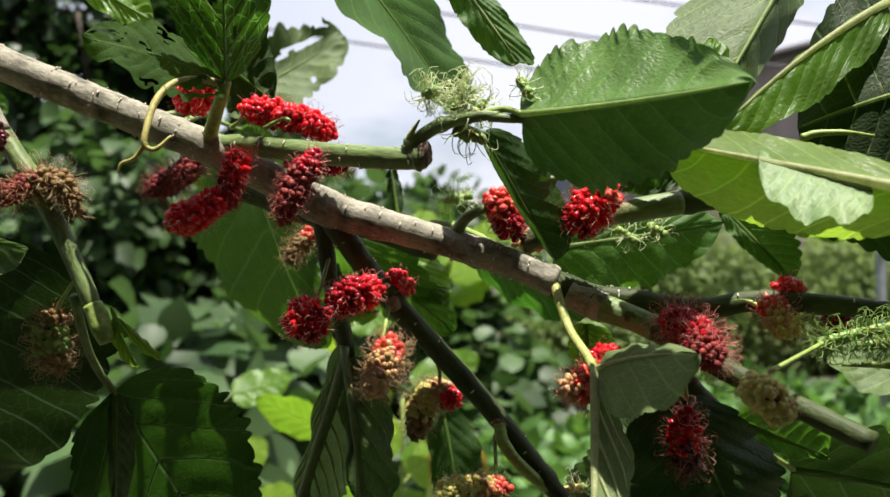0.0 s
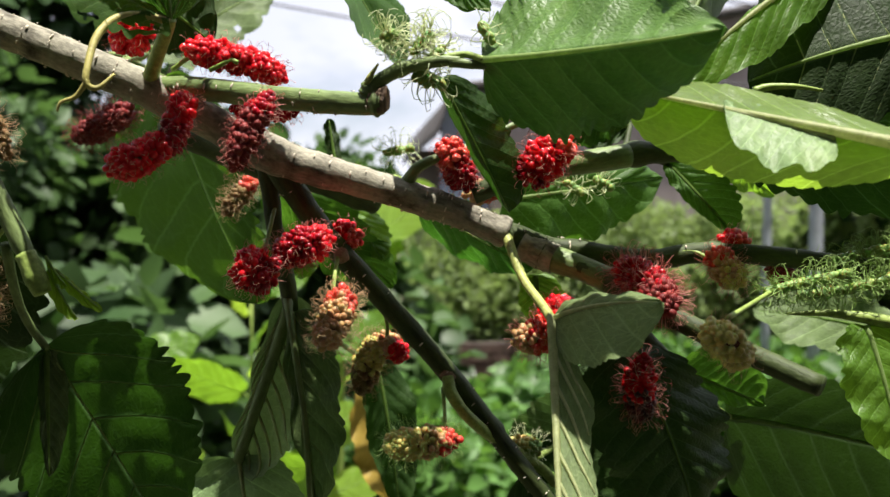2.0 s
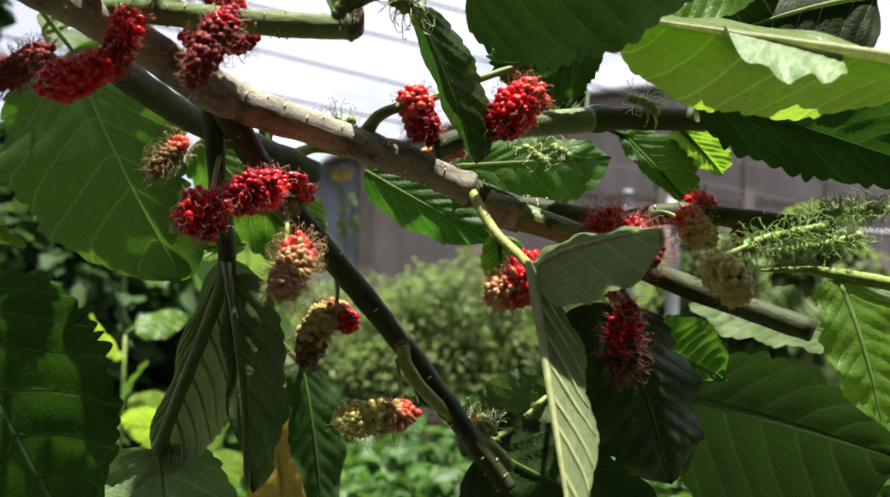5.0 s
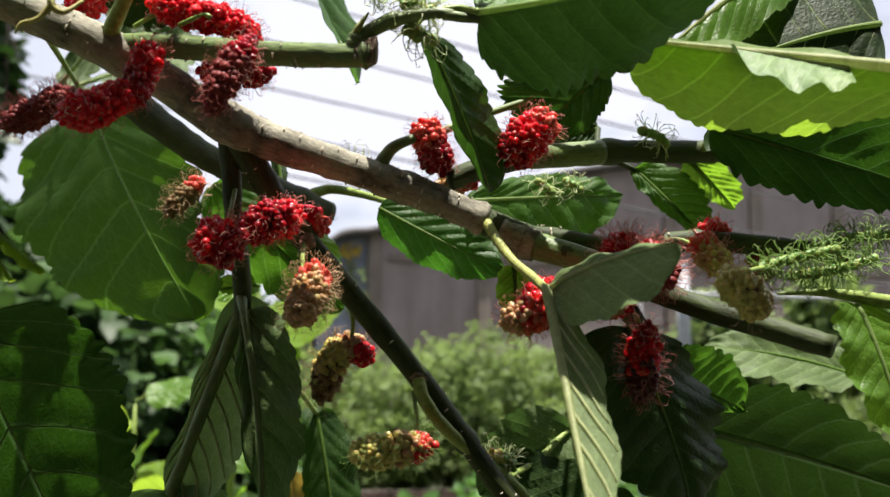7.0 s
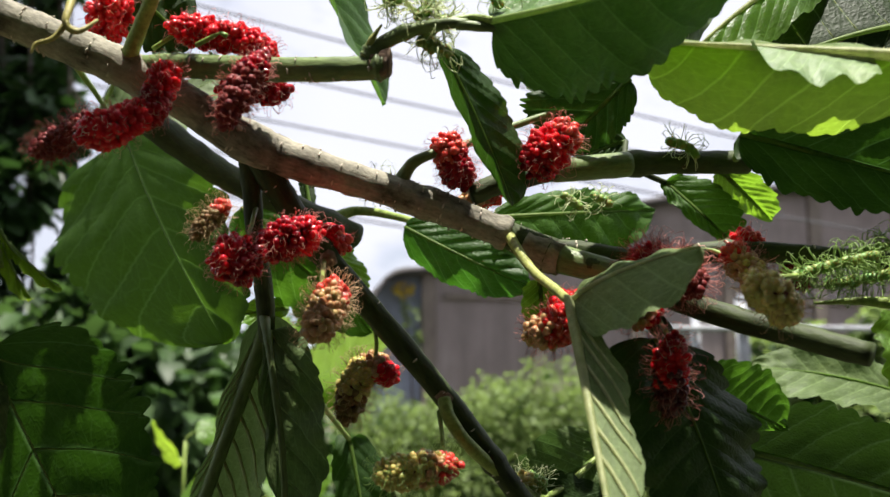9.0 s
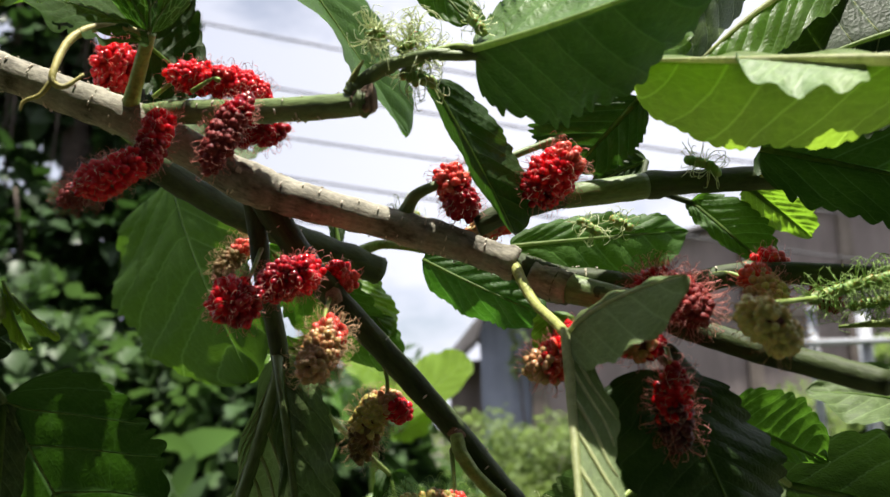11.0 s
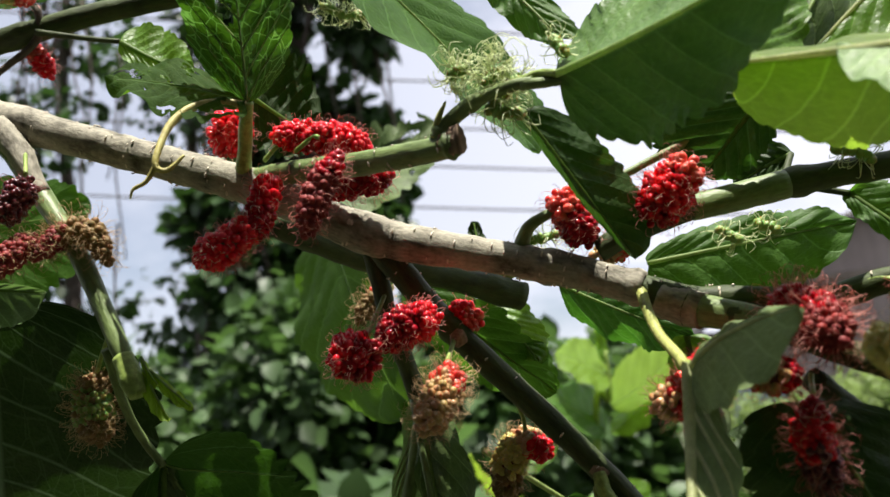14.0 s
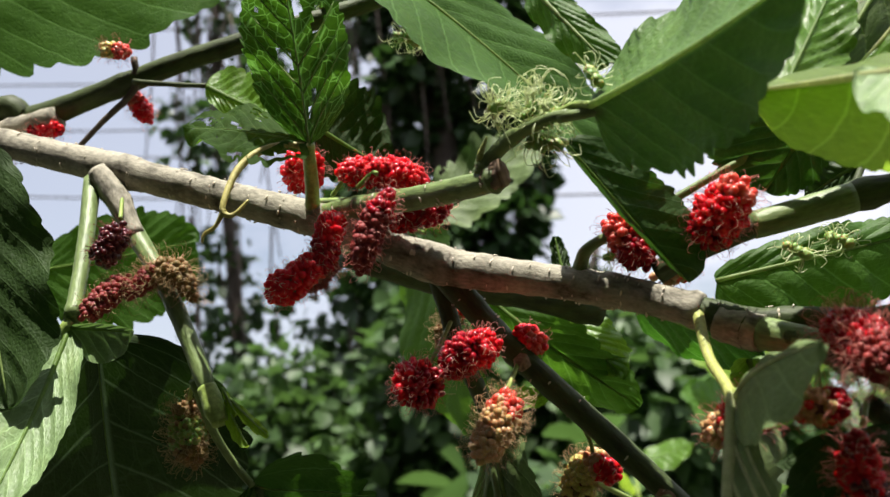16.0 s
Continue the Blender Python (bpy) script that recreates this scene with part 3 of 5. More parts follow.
def shed():
    th = thing("shed", "long shed with curved roof and weathered brown-grey walls", "building", (9, 14, 0))
    y0 = 14.0
    xs = [2.42 + k * 1.62 for k in range(10)]
    for k in range(9):                       # wall panels between the posts
        xa, xb = xs[k] - 0.02, xs[k + 1] - 0.04
        n = 8
        v, f, u = [], [], []
        for y in (y0, y0 + 0.12):
            for i in range(n + 1):
                x = xa + (xb - xa) * i / n
                v += [(x, y, 0), (x, y, arch(x) - 0.12)]
        o = 2 * (n + 1)
        for i in range(n):
            f += [(2 * i, 2 * i + 2, 2 * i + 3, 2 * i + 1), (o + 2 * i, o + 2 * i + 1, o + 2 * i + 3, o + 2 * i + 2), (2 * i + 1, 2 * i + 3, o + 2 * i + 3, o + 2 * i + 1)]
        hard(part("wall_panel", (v, f, [(p[0], p[2]) for p in v]), WALL, th), 0)
    for x in [2.30] + xs[1:]:
        hard(part("post", box_geo(x - 0.11, x + 0.11, y0 - 0.08, y0 + 0.14, 0, arch(x) - 0.1), POST, th, "square timber post"), 0.015)
    for k in range(9):                       # rails
        a, b = xs[k] + 0.11, xs[k + 1] - 0.11
        hard(part("rail", box_geo(a, b, y0 - 0.05, y0 - 0.004, 3.02, 3.14), POST, th), 0.01)
    v, f = [], []
    n = 120
    for i in range(n + 1):                   # curved roof sheet
        x = 1.35 + 15.7 * i / n
        z = arch(x)
        v += [(x, y0 - 0.25, z - 0.10), (x, y0 - 0.25, z), (x, y0 + 8, z), (x, y0 + 8, z - 0.10)]
    for i in range(n):
        for a, b in ((0, 1), (1, 2), (2, 3), (3, 0)):
            f.append((4 * i + a, 4 * i + b, 4 * i + 4 + b, 4 * i + 4 + a))
    part("roof", (v, f, [(p[0], p[1]) for p in v]), FASCIA, th, "dark curved roof edge")
    v, f = [], []
    for y in (y0 + 0.02, y0 + 0.10):         # faded panel in the first bay
        for i in range(7):
            x = 1.44 + 0.78 * i / 6
            v += [(x, y, 0), (x, y, arch(x) - 0.11)]
    for i in range(6):
        f += [(2 * i, 2 * i + 2, 2 * i + 3, 2 * i + 1), (14 + 2 * i, 14 + 2 * i + 1, 14 + 2 * i + 3, 14 + 2 * i + 2)]
    hard(part("end_panel", (v, f, [(p[0], p[2]) for p in v]), PANEL_BLUE, th, "faded blue-grey end panel"), 0)
    hard(part("rear_wall", box_geo(1.5, 17, 21.7, 21.85, 0, 3), WALL, th), 0)
    return th


shed()
for k, x in enumerate((2.83, 3.18, 5.3)):
    th = thing("fence_post", "pale galvanised fence post", "post", (x, 6, 0), "fence posts")
    part("pole", tube([(x, 6, -0.1), (x, 6, 1.2), (x, 6, 2.16)], [0.045 if k else 0.03] * 2, 4, 12), GALV, th)
    part("cap", tube([(x, 6, 2.16), (x, 6, 2.18)], [0.05, 0.02], 3, 12), GALV, th)
rail = thing("fence_rail", "thin galvanised rail across the fence posts", "rail", (3.0, 6.0, 1.95))
part("pipe", tube([(2.4, 5.94, 1.93), (4, 5.94, 1.95), (7, 5.94, 1.94)], [0.022] * 2, 6, 10), GALV, rail)
for z0, slope in ((5.11, -0.155), (5.76, -0.172), (4.55, -0.165), (6.45, -0.20), (4.0, -0.15)):
    pts = [(x, 12, z0 + slope * x + 0.0016 * x * x) for x in (-22, -11, -4, 2, 9, 16)]
    wire = thing("power_line", "dark overhead cable against the sky", "cable", pts[0], "overhead cables")
    part("wire", tube(pts, [0.016] * 2, 40, 6), CABLE, wire)

for x in (-22, 16):                          # wooden poles that carry the cables
    pole = thing("utility_pole", "tall weathered wooden utility pole", "pole", (x, 12, 0), "utility poles")
    part("shaft", tube([(x, 12, -0.3), (x, 12, 5), (x, 12, 11)], [0.16, 0.14, 0.11], 20, 14, 0.03), POST, pole)


def leaf_cloud(blobs, count, size, seed, droop=0.35, slim=0.30, inner=0.45):
    """Many small folded leaves in the outer shells of ellipsoids; blobs: (centre, radii)."""
    rg = np.random.default_rng(seed)
    vol = np.array([(b[1][0] * b[1][1] + b[1][0] * b[1][2] + b[1][1] * b[1][2]) for b in blobs])
    which = rg.choice(len(blobs), count, p=vol / vol.sum())
    c = np.array([b[0] for b in blobs], float)[which]
    r = np.array([b[1] for b in blobs], float)[which]
    d = rg.normal(size=(count, 3))
    d /= np.linalg.norm(d, axis=1)[:, None]
    lump = 1 + 0.16 * np.sin(d[:, :1] * 7 + which[:, None]) * np.cos(d[:, 2:] * 6 + which[:, None] * 2)
    p = c + d * r * lump * (inner + (1 - inner) * rg.random((count, 1)) ** 0.45)
    out = d * np.array((1, 1, 0.6)) + rg.normal(size=(count, 3)) * 0.6
    out[:, 2] -= droop
    out /= np.linalg.norm(out, axis=1)[:, None]
    up = np.array((0, 0, 1.0)) + rg.normal(size=(count, 3)) * 0.55 + d * 0.5
    side = np.cross(out, up)
    side /= np.linalg.norm(side, axis=1)[:, None] + 1e-9
    nor = np.cross(side, out)
    s = (size * rg.uniform(0.55, 1.3, (count, 1)))
    w = s * slim
    fold = s * 0.07
    if size < 0.1:
        v = np.stack([p, p + out * s * 0.28 + side * w * 0.9 + nor * fold, p + out * s * 0.62 + side * w + nor * fold, p + out * s - nor * fold * 1.5,
                      p + out * s * 0.62 - side * w + nor * fold, p + out * s * 0.28 - side * w * 0.9 + nor * fold], 1)
        quads, k = [(0, 1, 2, 3), (0, 3, 4, 5)], 6
    else:
        bend = rg.uniform(-0.10, 0.22, (count, 1)) * s
        cols = [p]
        for u, h in ((0.12, 0.72), (0.36, 1.0), (0.62, 0.86), (0.84, 0.42)):
            m = p + out * s * u - nor * bend * u * u * 2
            cols += [m + side * w * h + nor * fold * 1.4 * h, m, m - side * w * h + nor * fold * 1.4 * h]
        v = np.stack(cols + [p + out * s - nor * bend * 2], 1)
        quads, k = [(0, 1, 2), (0, 2, 3)], 14
        for r0 in (1, 4, 7):
            quads += [(r0, r0 + 3, r0 + 4, r0 + 1), (r0 + 1, r0 + 4, r0 + 5, r0 + 2)]
        quads += [(10, 13, 11), (11, 13, 12)]
    base = np.arange(count) * k
    f = [tuple(int(b + q) for q in quad) for b in base.tolist() for quad in quads]
    return v.reshape(-1, 3).tolist(), f, None


def bush(name, label, category, at, blobs, count, size, material, seed, stems=5, group="", slim=0.30, dark=0):
    th = thing(name, label, category, at, group)
    rng = random.Random(seed)
    for _ in range(stems):
        b = rng.choice(blobs)
        x, y, z = b[0]
        foot = (at[0] + rng.uniform(-0.2, 0.2), at[1] + rng.uniform(-0.1, 0.1), 0)
        part("stem", tube([foot, ((foot[0] + x) / 2 + rng.uniform(-0.1, 0.1), (foot[1] + y) / 2, z * 0.5), (x, y, z)], [0.03, 0.02, 0.008], 12, 7, 0.2), VINE_BARK, th)
    part("crown", leaf_cloud(blobs, count, size, seed, slim=slim), material, th, "", "stuff")
    # Darker leaf colour inside the bush paints in the shade of its gaps.
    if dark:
        part("inner_shade_leaves", leaf_cloud([(b[0], [q * 0.72 for q in b[1]]) for b in blobs], dark, size * 1.3, seed + 1, inner=0.1, slim=slim), FOL_DARK, th, "inner leaves, darker green for the shade inside", "stuff")
    return th


def ring(cx, cy, z0, z1, w, n, seed, depth=0.5, r=(0.3, 0.55)):
    rng = random.Random(seed)
    return [((cx + rng.uniform(-w, w), cy + rng.uniform(-depth, depth), rng.uniform(z0, z1)), [rng.uniform(*r) for _ in range(3)]) for _ in range(n)]


# clipped hedge in front of the shed
for k, (x, top) in enumerate(((1.25, 1.72), (2.35, 1.84), (3.45, 1.86), (4.6, 1.75), (5.8, 1.7))):
    bl = ring(x, 8.2, 0.45, top - 0.42, 0.55, 12, 20 + k, 0.4, (0.3, 0.5)) + ring(x, 7.75, 0.4, top - 0.8, 0.55, 8, 90 + k, 0.1, (0.25, 0.4))
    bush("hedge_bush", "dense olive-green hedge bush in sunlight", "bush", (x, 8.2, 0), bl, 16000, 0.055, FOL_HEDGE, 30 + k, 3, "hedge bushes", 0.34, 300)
EARTH = rough_mat("red_brown_bricks", (0.13, 0.078, 0.062), (0.075, 0.046, 0.038), 3.0, 0.95, 0.7, 0.03)
MORTAR = rough_mat("grey_brown_mortar", (0.10, 0.080, 0.068), (0.065, 0.052, 0.044), 4.0, 0.95, 0.6, 0.01)
low = new("wall_low", mesh_of("wall_low", *box_geo(0.5, 4.4, 7.31, 7.42, -0.1, 0.46)[:2], MORTAR, None, False))
tagged(low, "low weathered red-brown brick garden wall", "wall", "", "structure")
_bw, _bh = 0.205, 0.064
_bv, _bf, _ = box_geo(-_bw / 2, _bw / 2, 0.0, 0.05, -_bh / 2, _bh / 2)
brick_mesh = mesh_of("brick", [(x * (0.97 if y < 0.01 else 1), y, z * (0.9 if y < 0.01 else 1)) for x, y, z in _bv], _bf, EARTH, None, False)
_rng = random.Random(77)
for row in range(6):
    for k in range(18):
        brick = new("brick", brick_mesh)
        brick.parent = low
        brick.location = (0.62 + k * 0.2155 + (0.1 if row % 2 else 0) + _rng.uniform(-0.003, 0.003), 7.30 + _rng.uniform(-0.006, 0.004), 0.045 + row * 0.0745)
        brick.rotation_euler = (0, _rng.uniform(-0.012, 0.012), _rng.uniform(-0.015, 0.015))
# fresh weeds on the ground before it
for k, (x, y) in enumerate(((1.4, 5.6), (2.2, 5.4), (3.0, 5.7), (3.9, 5.5), (0.5, 5.0), (1.0, 4.7), (1.8, 4.8), (2.6, 4.7), (3.4, 4.9), (4.6, 5.6), (0.2, 4.3), (2.0, 6.3), (3.1, 6.5))):
    bush("weed_clump", "low fresh green weeds on bare earth", "weeds", (x, y, 0), ring(x, y, 0.1, 0.42, 0.4, 7, 40 + k, 0.4, (0.15, 0.3)), 1500, 0.11, FOL_FRESH, 45 + k, 2, "weed clumps", 0.36)
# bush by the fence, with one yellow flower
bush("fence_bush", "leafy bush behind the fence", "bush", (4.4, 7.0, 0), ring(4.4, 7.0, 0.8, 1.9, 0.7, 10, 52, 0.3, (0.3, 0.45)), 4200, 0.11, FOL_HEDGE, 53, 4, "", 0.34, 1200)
# yellowing climber on the faded panel of the shed
FOL_YELLOW = foliage_mat("foliage_yellow", (0.55, 0.40, 0.05), (0.6, 0.45, 0.06), 0.3, 0.5)
climber = thing("climbing_vine", "thin climbing vine with yellow leaves on the shed panel", "vine", (1.98, 13.9, 0))
part("stem", tube([(2.0, 13.9, -0.05), (2.05, 13.92, 1.4), (1.97, 13.9, 2.4), (1.90, 13.92, 3.2)], [0.02, 0.015, 0.012, 0.006], 24, 7, 0.2), VINE_BARK, climber)
part("leaf_spray", leaf_cloud([((1.90, 13.86, 3.17), (0.14, 0.06, 0.10))], 60, 0.09, 91), FOL_YELLOW, climber, "yellow leaves", "stuff")
part("leaf_spray", leaf_cloud([((1.99, 13.86, 2.85), (0.13, 0.07, 0.2)), ((2.02, 13.86, 2.4), (0.15, 0.07, 0.25))], 90, 0.10, 92), FOL_HEDGE, climber, "olive-green leaves", "stuff")
# broad-leaved shrubs
for k, (x, y, z0, z1, w, n, cnt, sz) in enumerate((
        (-0.55, 6.2, 0.4, 1.8, 0.6, 12, 4300, 0.135), (-1.3, 5.6, 0.4, 1.75, 0.8, 13, 5200, 0.13), (-2.6, 5.2, 0.4, 1.75, 0.9, 13, 6000, 0.115),
        (-4.2, 5.3, 0.4, 1.8, 1.0, 14, 6000, 0.115), (-5.9, 5.6, 0.4, 2.0, 1.0, 12, 4800, 0.12), (-0.75, 3.4, 0.3, 1.0, 0.5, 8, 650, 0.19), (0.1, 5.6, 0.2, 0.75, 0.4, 7, 900, 0.15))):
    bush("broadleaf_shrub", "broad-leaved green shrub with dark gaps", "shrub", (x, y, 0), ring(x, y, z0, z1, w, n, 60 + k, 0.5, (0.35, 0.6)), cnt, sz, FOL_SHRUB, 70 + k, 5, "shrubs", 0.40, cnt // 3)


def vine_tree(label, x, y, top, spread, seed, leaves, size, trunk_r, strands, bare=0.0):
    th = thing("vine_tree", label, "tree", (x, y, 0), "vine-covered trees")
    rng = random.Random(seed)
    part("trunk", tube([(x - 0.1, y, -0.1), (x + 0.05, y, top * 0.35), (x - 0.05, y, top * 0.7), (x + 0.1, y, top)], [trunk_r, trunk_r * 0.8, trunk_r * 0.6, 0.03], 30, 12, 0.2), VINE_BARK, th)
    blobs = []
    for k in range(int(top / 0.28)):
        z = max(1.3, top * k / (top / 0.28))
        if rng.random() < bare:
            continue
        blobs.append(((x + rng.uniform(-1, 1) * spread, y + rng.uniform(-0.4, 0.4), z), (rng.uniform(0.22, 0.45), rng.uniform(0.25, 0.4), rng.uniform(0.2, 0.45))))
    for k in range(6):
        b = blobs[rng.randrange(len(blobs))][0]
        z = max(0.6, b[2] - 0.5)
        part("limb", tube([(x, y, z), ((x + b[0]) / 2, y, z + 0.35), b], [trunk_r * 0.35, trunk_r * 0.2, 0.01], 10, 7, 0.2), VINE_BARK, th)
    part("crown", leaf_cloud(blobs, leaves, size, seed, slim=0.38), FOL_DARK, th, "", "stuff")
    for k in range(strands):
        a = rng.uniform(-1.2, 1.2) * (spread + 0.15)
        z = rng.uniform(0.5, 1.0) * top
        ln = rng.uniform(0.8, 2.2)
        part("vine", tube([(x + a, y - 0.3, z), (x + a + rng.uniform(-0.1, 0.1), y - 0.32, z - ln * 0.5), (x + a + rng.uniform(-0.15, 0.15), y - 0.3, max(0.3, z - ln))], [0.012, 0.010, 0.006], 12, 5, 0.2), VINE_BARK, th)
    return th


vine_tree("tall dark tree wrapped in hanging vines", -2.2, 6.6, 6.4, 0.55, 5, 8200, 0.15, 0.16, 18)
vine_tree("thin tree hung with sparse dry vines", -4.35, 6.8, 6.6, 0.26, 6, 1300, 0.12, 0.08, 18, 0.3)
vine_tree("thin leaning tree with scattered vine leaves", -3.15, 6.7, 6.0, 0.30, 9, 1500, 0.11, 0.07, 12, 0.3)
vine_tree("low dark tree overgrown with ivy", -2.35, 6.3, 3.1, 0.42, 12, 4200, 0.13, 0.12, 8)
vine_tree("dark tree behind the shrubs", -1.35, 7.2, 2.75, 0.5, 7, 3800, 0.17, 0.12, 5)
vine_tree("dark leafy tree behind the shrubs", -3.3, 7.6, 2.7, 0.6, 8, 3000, 0.16, 0.12, 5)


def sapling(x, y, top, rows, seed):
    """A young plant with bright leaves set round its tip."""
    rng = random.Random(seed)
    th = thing("sapling", "young sapling with slender green stem", "sapling", (x, y, 0), "saplings")
    part("stem", tube([(x + 0.03, y, 0), (x, y, top * 0.6), (x, y, top - 0.008)], [0.006, 0.004, 0.002], 20, 8), STEM_FRESH, th)
    for k in range(rows):
        z = top - 0.035 * k
        a = k * 2.4 + rng.uniform(-0.3, 0.3)
        ln = rng.uniform(0.06, 0.085) * (1 + 0.06 * k)
        d = Vector((math.cos(a), math.sin(a) * 0.8, rng.uniform(0.0, 0.6)))
        s = Vector((-d.y * 0.5, d.x * 0.5, rng.uniform(0.5, 1.0)))
        s = (s - d * (s.dot(d) / d.dot(d))).normalized()
        b = Vector((x, y, z)) + d * 0.012
        t = b + d * ln
        m = b + (t - b) * 0.42
        leaf("bright yellow-green young leaf", b[:], t[:], (m + s * ln * 0.35)[:], (m - s * ln * 0.35)[:], LEAF_FRESH if k % 2 else LEAF_LIT, VEIN_PALE, 0.42, 0.004, 0.006, 0.003, 10, 0.06,
             [(x, y, z - 0.005)], seed=seed * 10 + k, rib=0.0007, fine=0.8, veins=5, group="sapling leaves")


# ---- the mulberry branch ----
branch = thing("mulberry_branch", "grey-brown mulberry branch with green side twigs and cut stubs", "branch", (-0.0776, 0.3220, 1.5335))


def stem(name, pts, radii, material, label="", n=40, sides=14, rough=0.12, knots=(), seed=0):
    return part(name, tube(pts, radii, n, sides, rough, seed, True, knots), material, branch, label)


def specks(owner, pts, radii, count, seed, size=0.00038):
    """Raised corky lenticels, lying across the stem."""
    rng = random.Random(seed)
    path = spline(pts, 60)
    rr = np.interp(np.linspace(0, 1, 60), np.linspace(0, 1, len(radii)), radii)
    geos = []
    for _ in range(count):
        i = rng.randrange(1, 58)
        t = path[i + 1] - path[i]
        t /= np.linalg.norm(t)
        a = np.cross(t, (0.3, -0.6, 0.7))
        a /= np.linalg.norm(a)
        b = np.cross(t, a)
        th = rng.random() * 6.28
        out = a * math.cos(th) + b * math.sin(th)
        cross = np.cross(t, out)
        c = path[i] + t * rng.random() * 0.002 + out * (rr[i] + size * 0.55)
        s = size * rng.uniform(0.6, 1.3)
        v = [c + cross * p[0] * s * rng.uniform(1.4, 2.6) + t * p[1] * s * 0.7 + out * p[2] * s * 0.7 for p in ICO_V]
        geos.append((v, ICO_F, [(0, 0)] * len(v)))
    return part("lenticel_layer", joined(geos), CORK, owner, "small pale raised lenticels", "stuff")


stem("trunk", [(-0.86, 0.40, -0.05), (-0.84, 0.41, 0.8), (-0.85, 0.43, 1.5), (-0.82, 0.44, 2.3)], [.055, .046, .038, .022], BARK, "grey-brown trunk", 60, 20, 0.08)
MAIN = [(-0.85, 0.425, 1.49), (-0.60, 0.385, 1.52), (-0.2874, 0.3350, 1.6202), (-0.2444, 0.3320, 1.6001), (-0.1720, 0.3260, 1.5714), (-0.1175, 0.3230, 1.5494), (-0.0776, 0.3220, 1.5330), (-0.0421, 0.3290, 1.5147), (-0.0053, 0.3310, 1.5040), (0.0175, 0.3300, 1.4968), (0.0393, 0.3270, 1.4881)]
MAIN_R = [.0095, .0075, .0060, .0060, .0062, .0058, .0060, .0062, .0054, .0054, .0048]
main = stem("main_stem", MAIN, MAIN_R, BARK, "grey-brown bark, pale on top", 190, 22, 0.10,
            [((2 + 8 * s) / 10, k, w * 0.8) for s, k, w in ((0.265, 0.16, 0.014), (0.505, 0.14, 0.014), (0.62, 0.12, 0.02), (0.845, 0.13, 0.012), (0.99, 0.2, 0.012))])
specks(main, MAIN, [r * 1.02 for r in MAIN_R], 380, 4, 0.00042)
UP = [(0.0373, 0.3270, 1.4886), (0.0535, 0.3250, 1.4833), (0.0628, 0.3240, 1.4826), (0.0876, 0.3200, 1.4793), (0.1072, 0.3140, 1.4822), (0.1349, 0.3070, 1.4805), (0.1576, 0.3000, 1.4774)]
UP_R = [.0046, .0040, .0037, .0036, .0036, .0034, .0032]
upper = stem("upper_fork", UP, UP_R, STEM_DARK, "dark green upper fork", 60, 14, 0.1, ((0.5, 0.15), (0.68, 0.2)))
specks(upper, UP, UP_R, 60, 5, 0.0004)
LOW = [(0.0403, 0.3270, 1.4874), (0.0512, 0.3240, 1.4811), (0.0593, 0.3190, 1.4780), (0.0730, 0.3090, 1.4721), (0.0866, 0.2970, 1.4630), (0.1024, 0.2780, 1.4541), (0.1194, 0.2580, 1.4458)]
LOW_R = [.0046, .0045, .0042, .0038, .0037, .0035, .0034]
lower = stem("lower_fork", LOW, LOW_R, STEM_DARK, "dark green lower fork ending in a cut", 60, 14, 0.1, ((0.17, 0.25), (0.5, 0.2)))
stem("bare_collar", [(0.0439, 0.3260, 1.4849), (0.0512, 0.3240, 1.4811), (0.0553, 0.3215, 1.4793)], [.0051, .0057, .0051], BARK, "scaly brown collar", 24, 16, 0.2)
stem("pale_segment", [(0.0553, 0.3215, 1.4794), (0.0641, 0.3160, 1.4761), (0.0713, 0.3105, 1.4728)], [.0047, .0044, .0043], STEM_GREEN, "pale green new growth", 20, 14, 0.05)
stem("thin_twig", [(0.0774, 0.3000, 1.4576), (0.0967, 0.3100, 1.4402), (0.1080, 0.3170, 1.4310), (0.1150, 0.3230, 1.4262)], [.0032, .0027, .0020, .0014], STEM_DARK, "dark thin twig", 30, 10)
CUT = [(-0.0818, 0.3220, 1.5355), (-0.0666, 0.3160, 1.5352), (-0.0385, 0.3030, 1.5310), (-0.0148, 0.2910, 1.5283), (-0.0063, 0.2875, 1.5282)]
CUT_R = [.0036, .0038, .0037, .0036, .0036]
cutt = stem("cut_shoot", CUT, CUT_R, STEM_GREEN, "pruned grey-green shoot", 60, 16, 0.06, ((0.0, 0.3, 0.06), (0.93, 0.25, 0.03)))
specks(cutt, CUT, CUT_R, 40, 6, 0.0004)
stem("cut_end", [(-0.0106, 0.2885, 1.5288), (-0.0068, 0.2875, 1.5282), (-0.0054, 0.2870, 1.5280)], [.0037, .0042, .0039], CUT_WOOD, "dry brown cut end", 16, 20, 0.5)
stem("young_shoot", [(-0.0116, 0.2885, 1.5304), (-0.0088, 0.2880, 1.5339), (-0.0010, 0.2860, 1.5383), (0.0101, 0.2830, 1.5404), (0.0165, 0.2820, 1.5406)], [.0028, .0023, .0020, .0017, .0014], STEM_GREEN, "young green shoot", 30, 12, 0.08, ((0.15, 0.3, 0.04), (0.5, 0.3, 0.04)))
stem("stub_shoot", [(0.0133, 0.2825, 1.5402), (0.0214, 0.2810, 1.5394), (0.0276, 0.2800, 1.5389)], [.0016, .0014, .0013], STEM_GREEN, "short green stub", 12, 10)
stem("bud_scale", [(-0.0124, 0.2880, 1.5309), (-0.0105, 0.2860, 1.5354), (-0.0078, 0.2850, 1.5397)], [.0012, .0010, .0003], STEM_YELLOW, "brown bud scale", 12, 8)
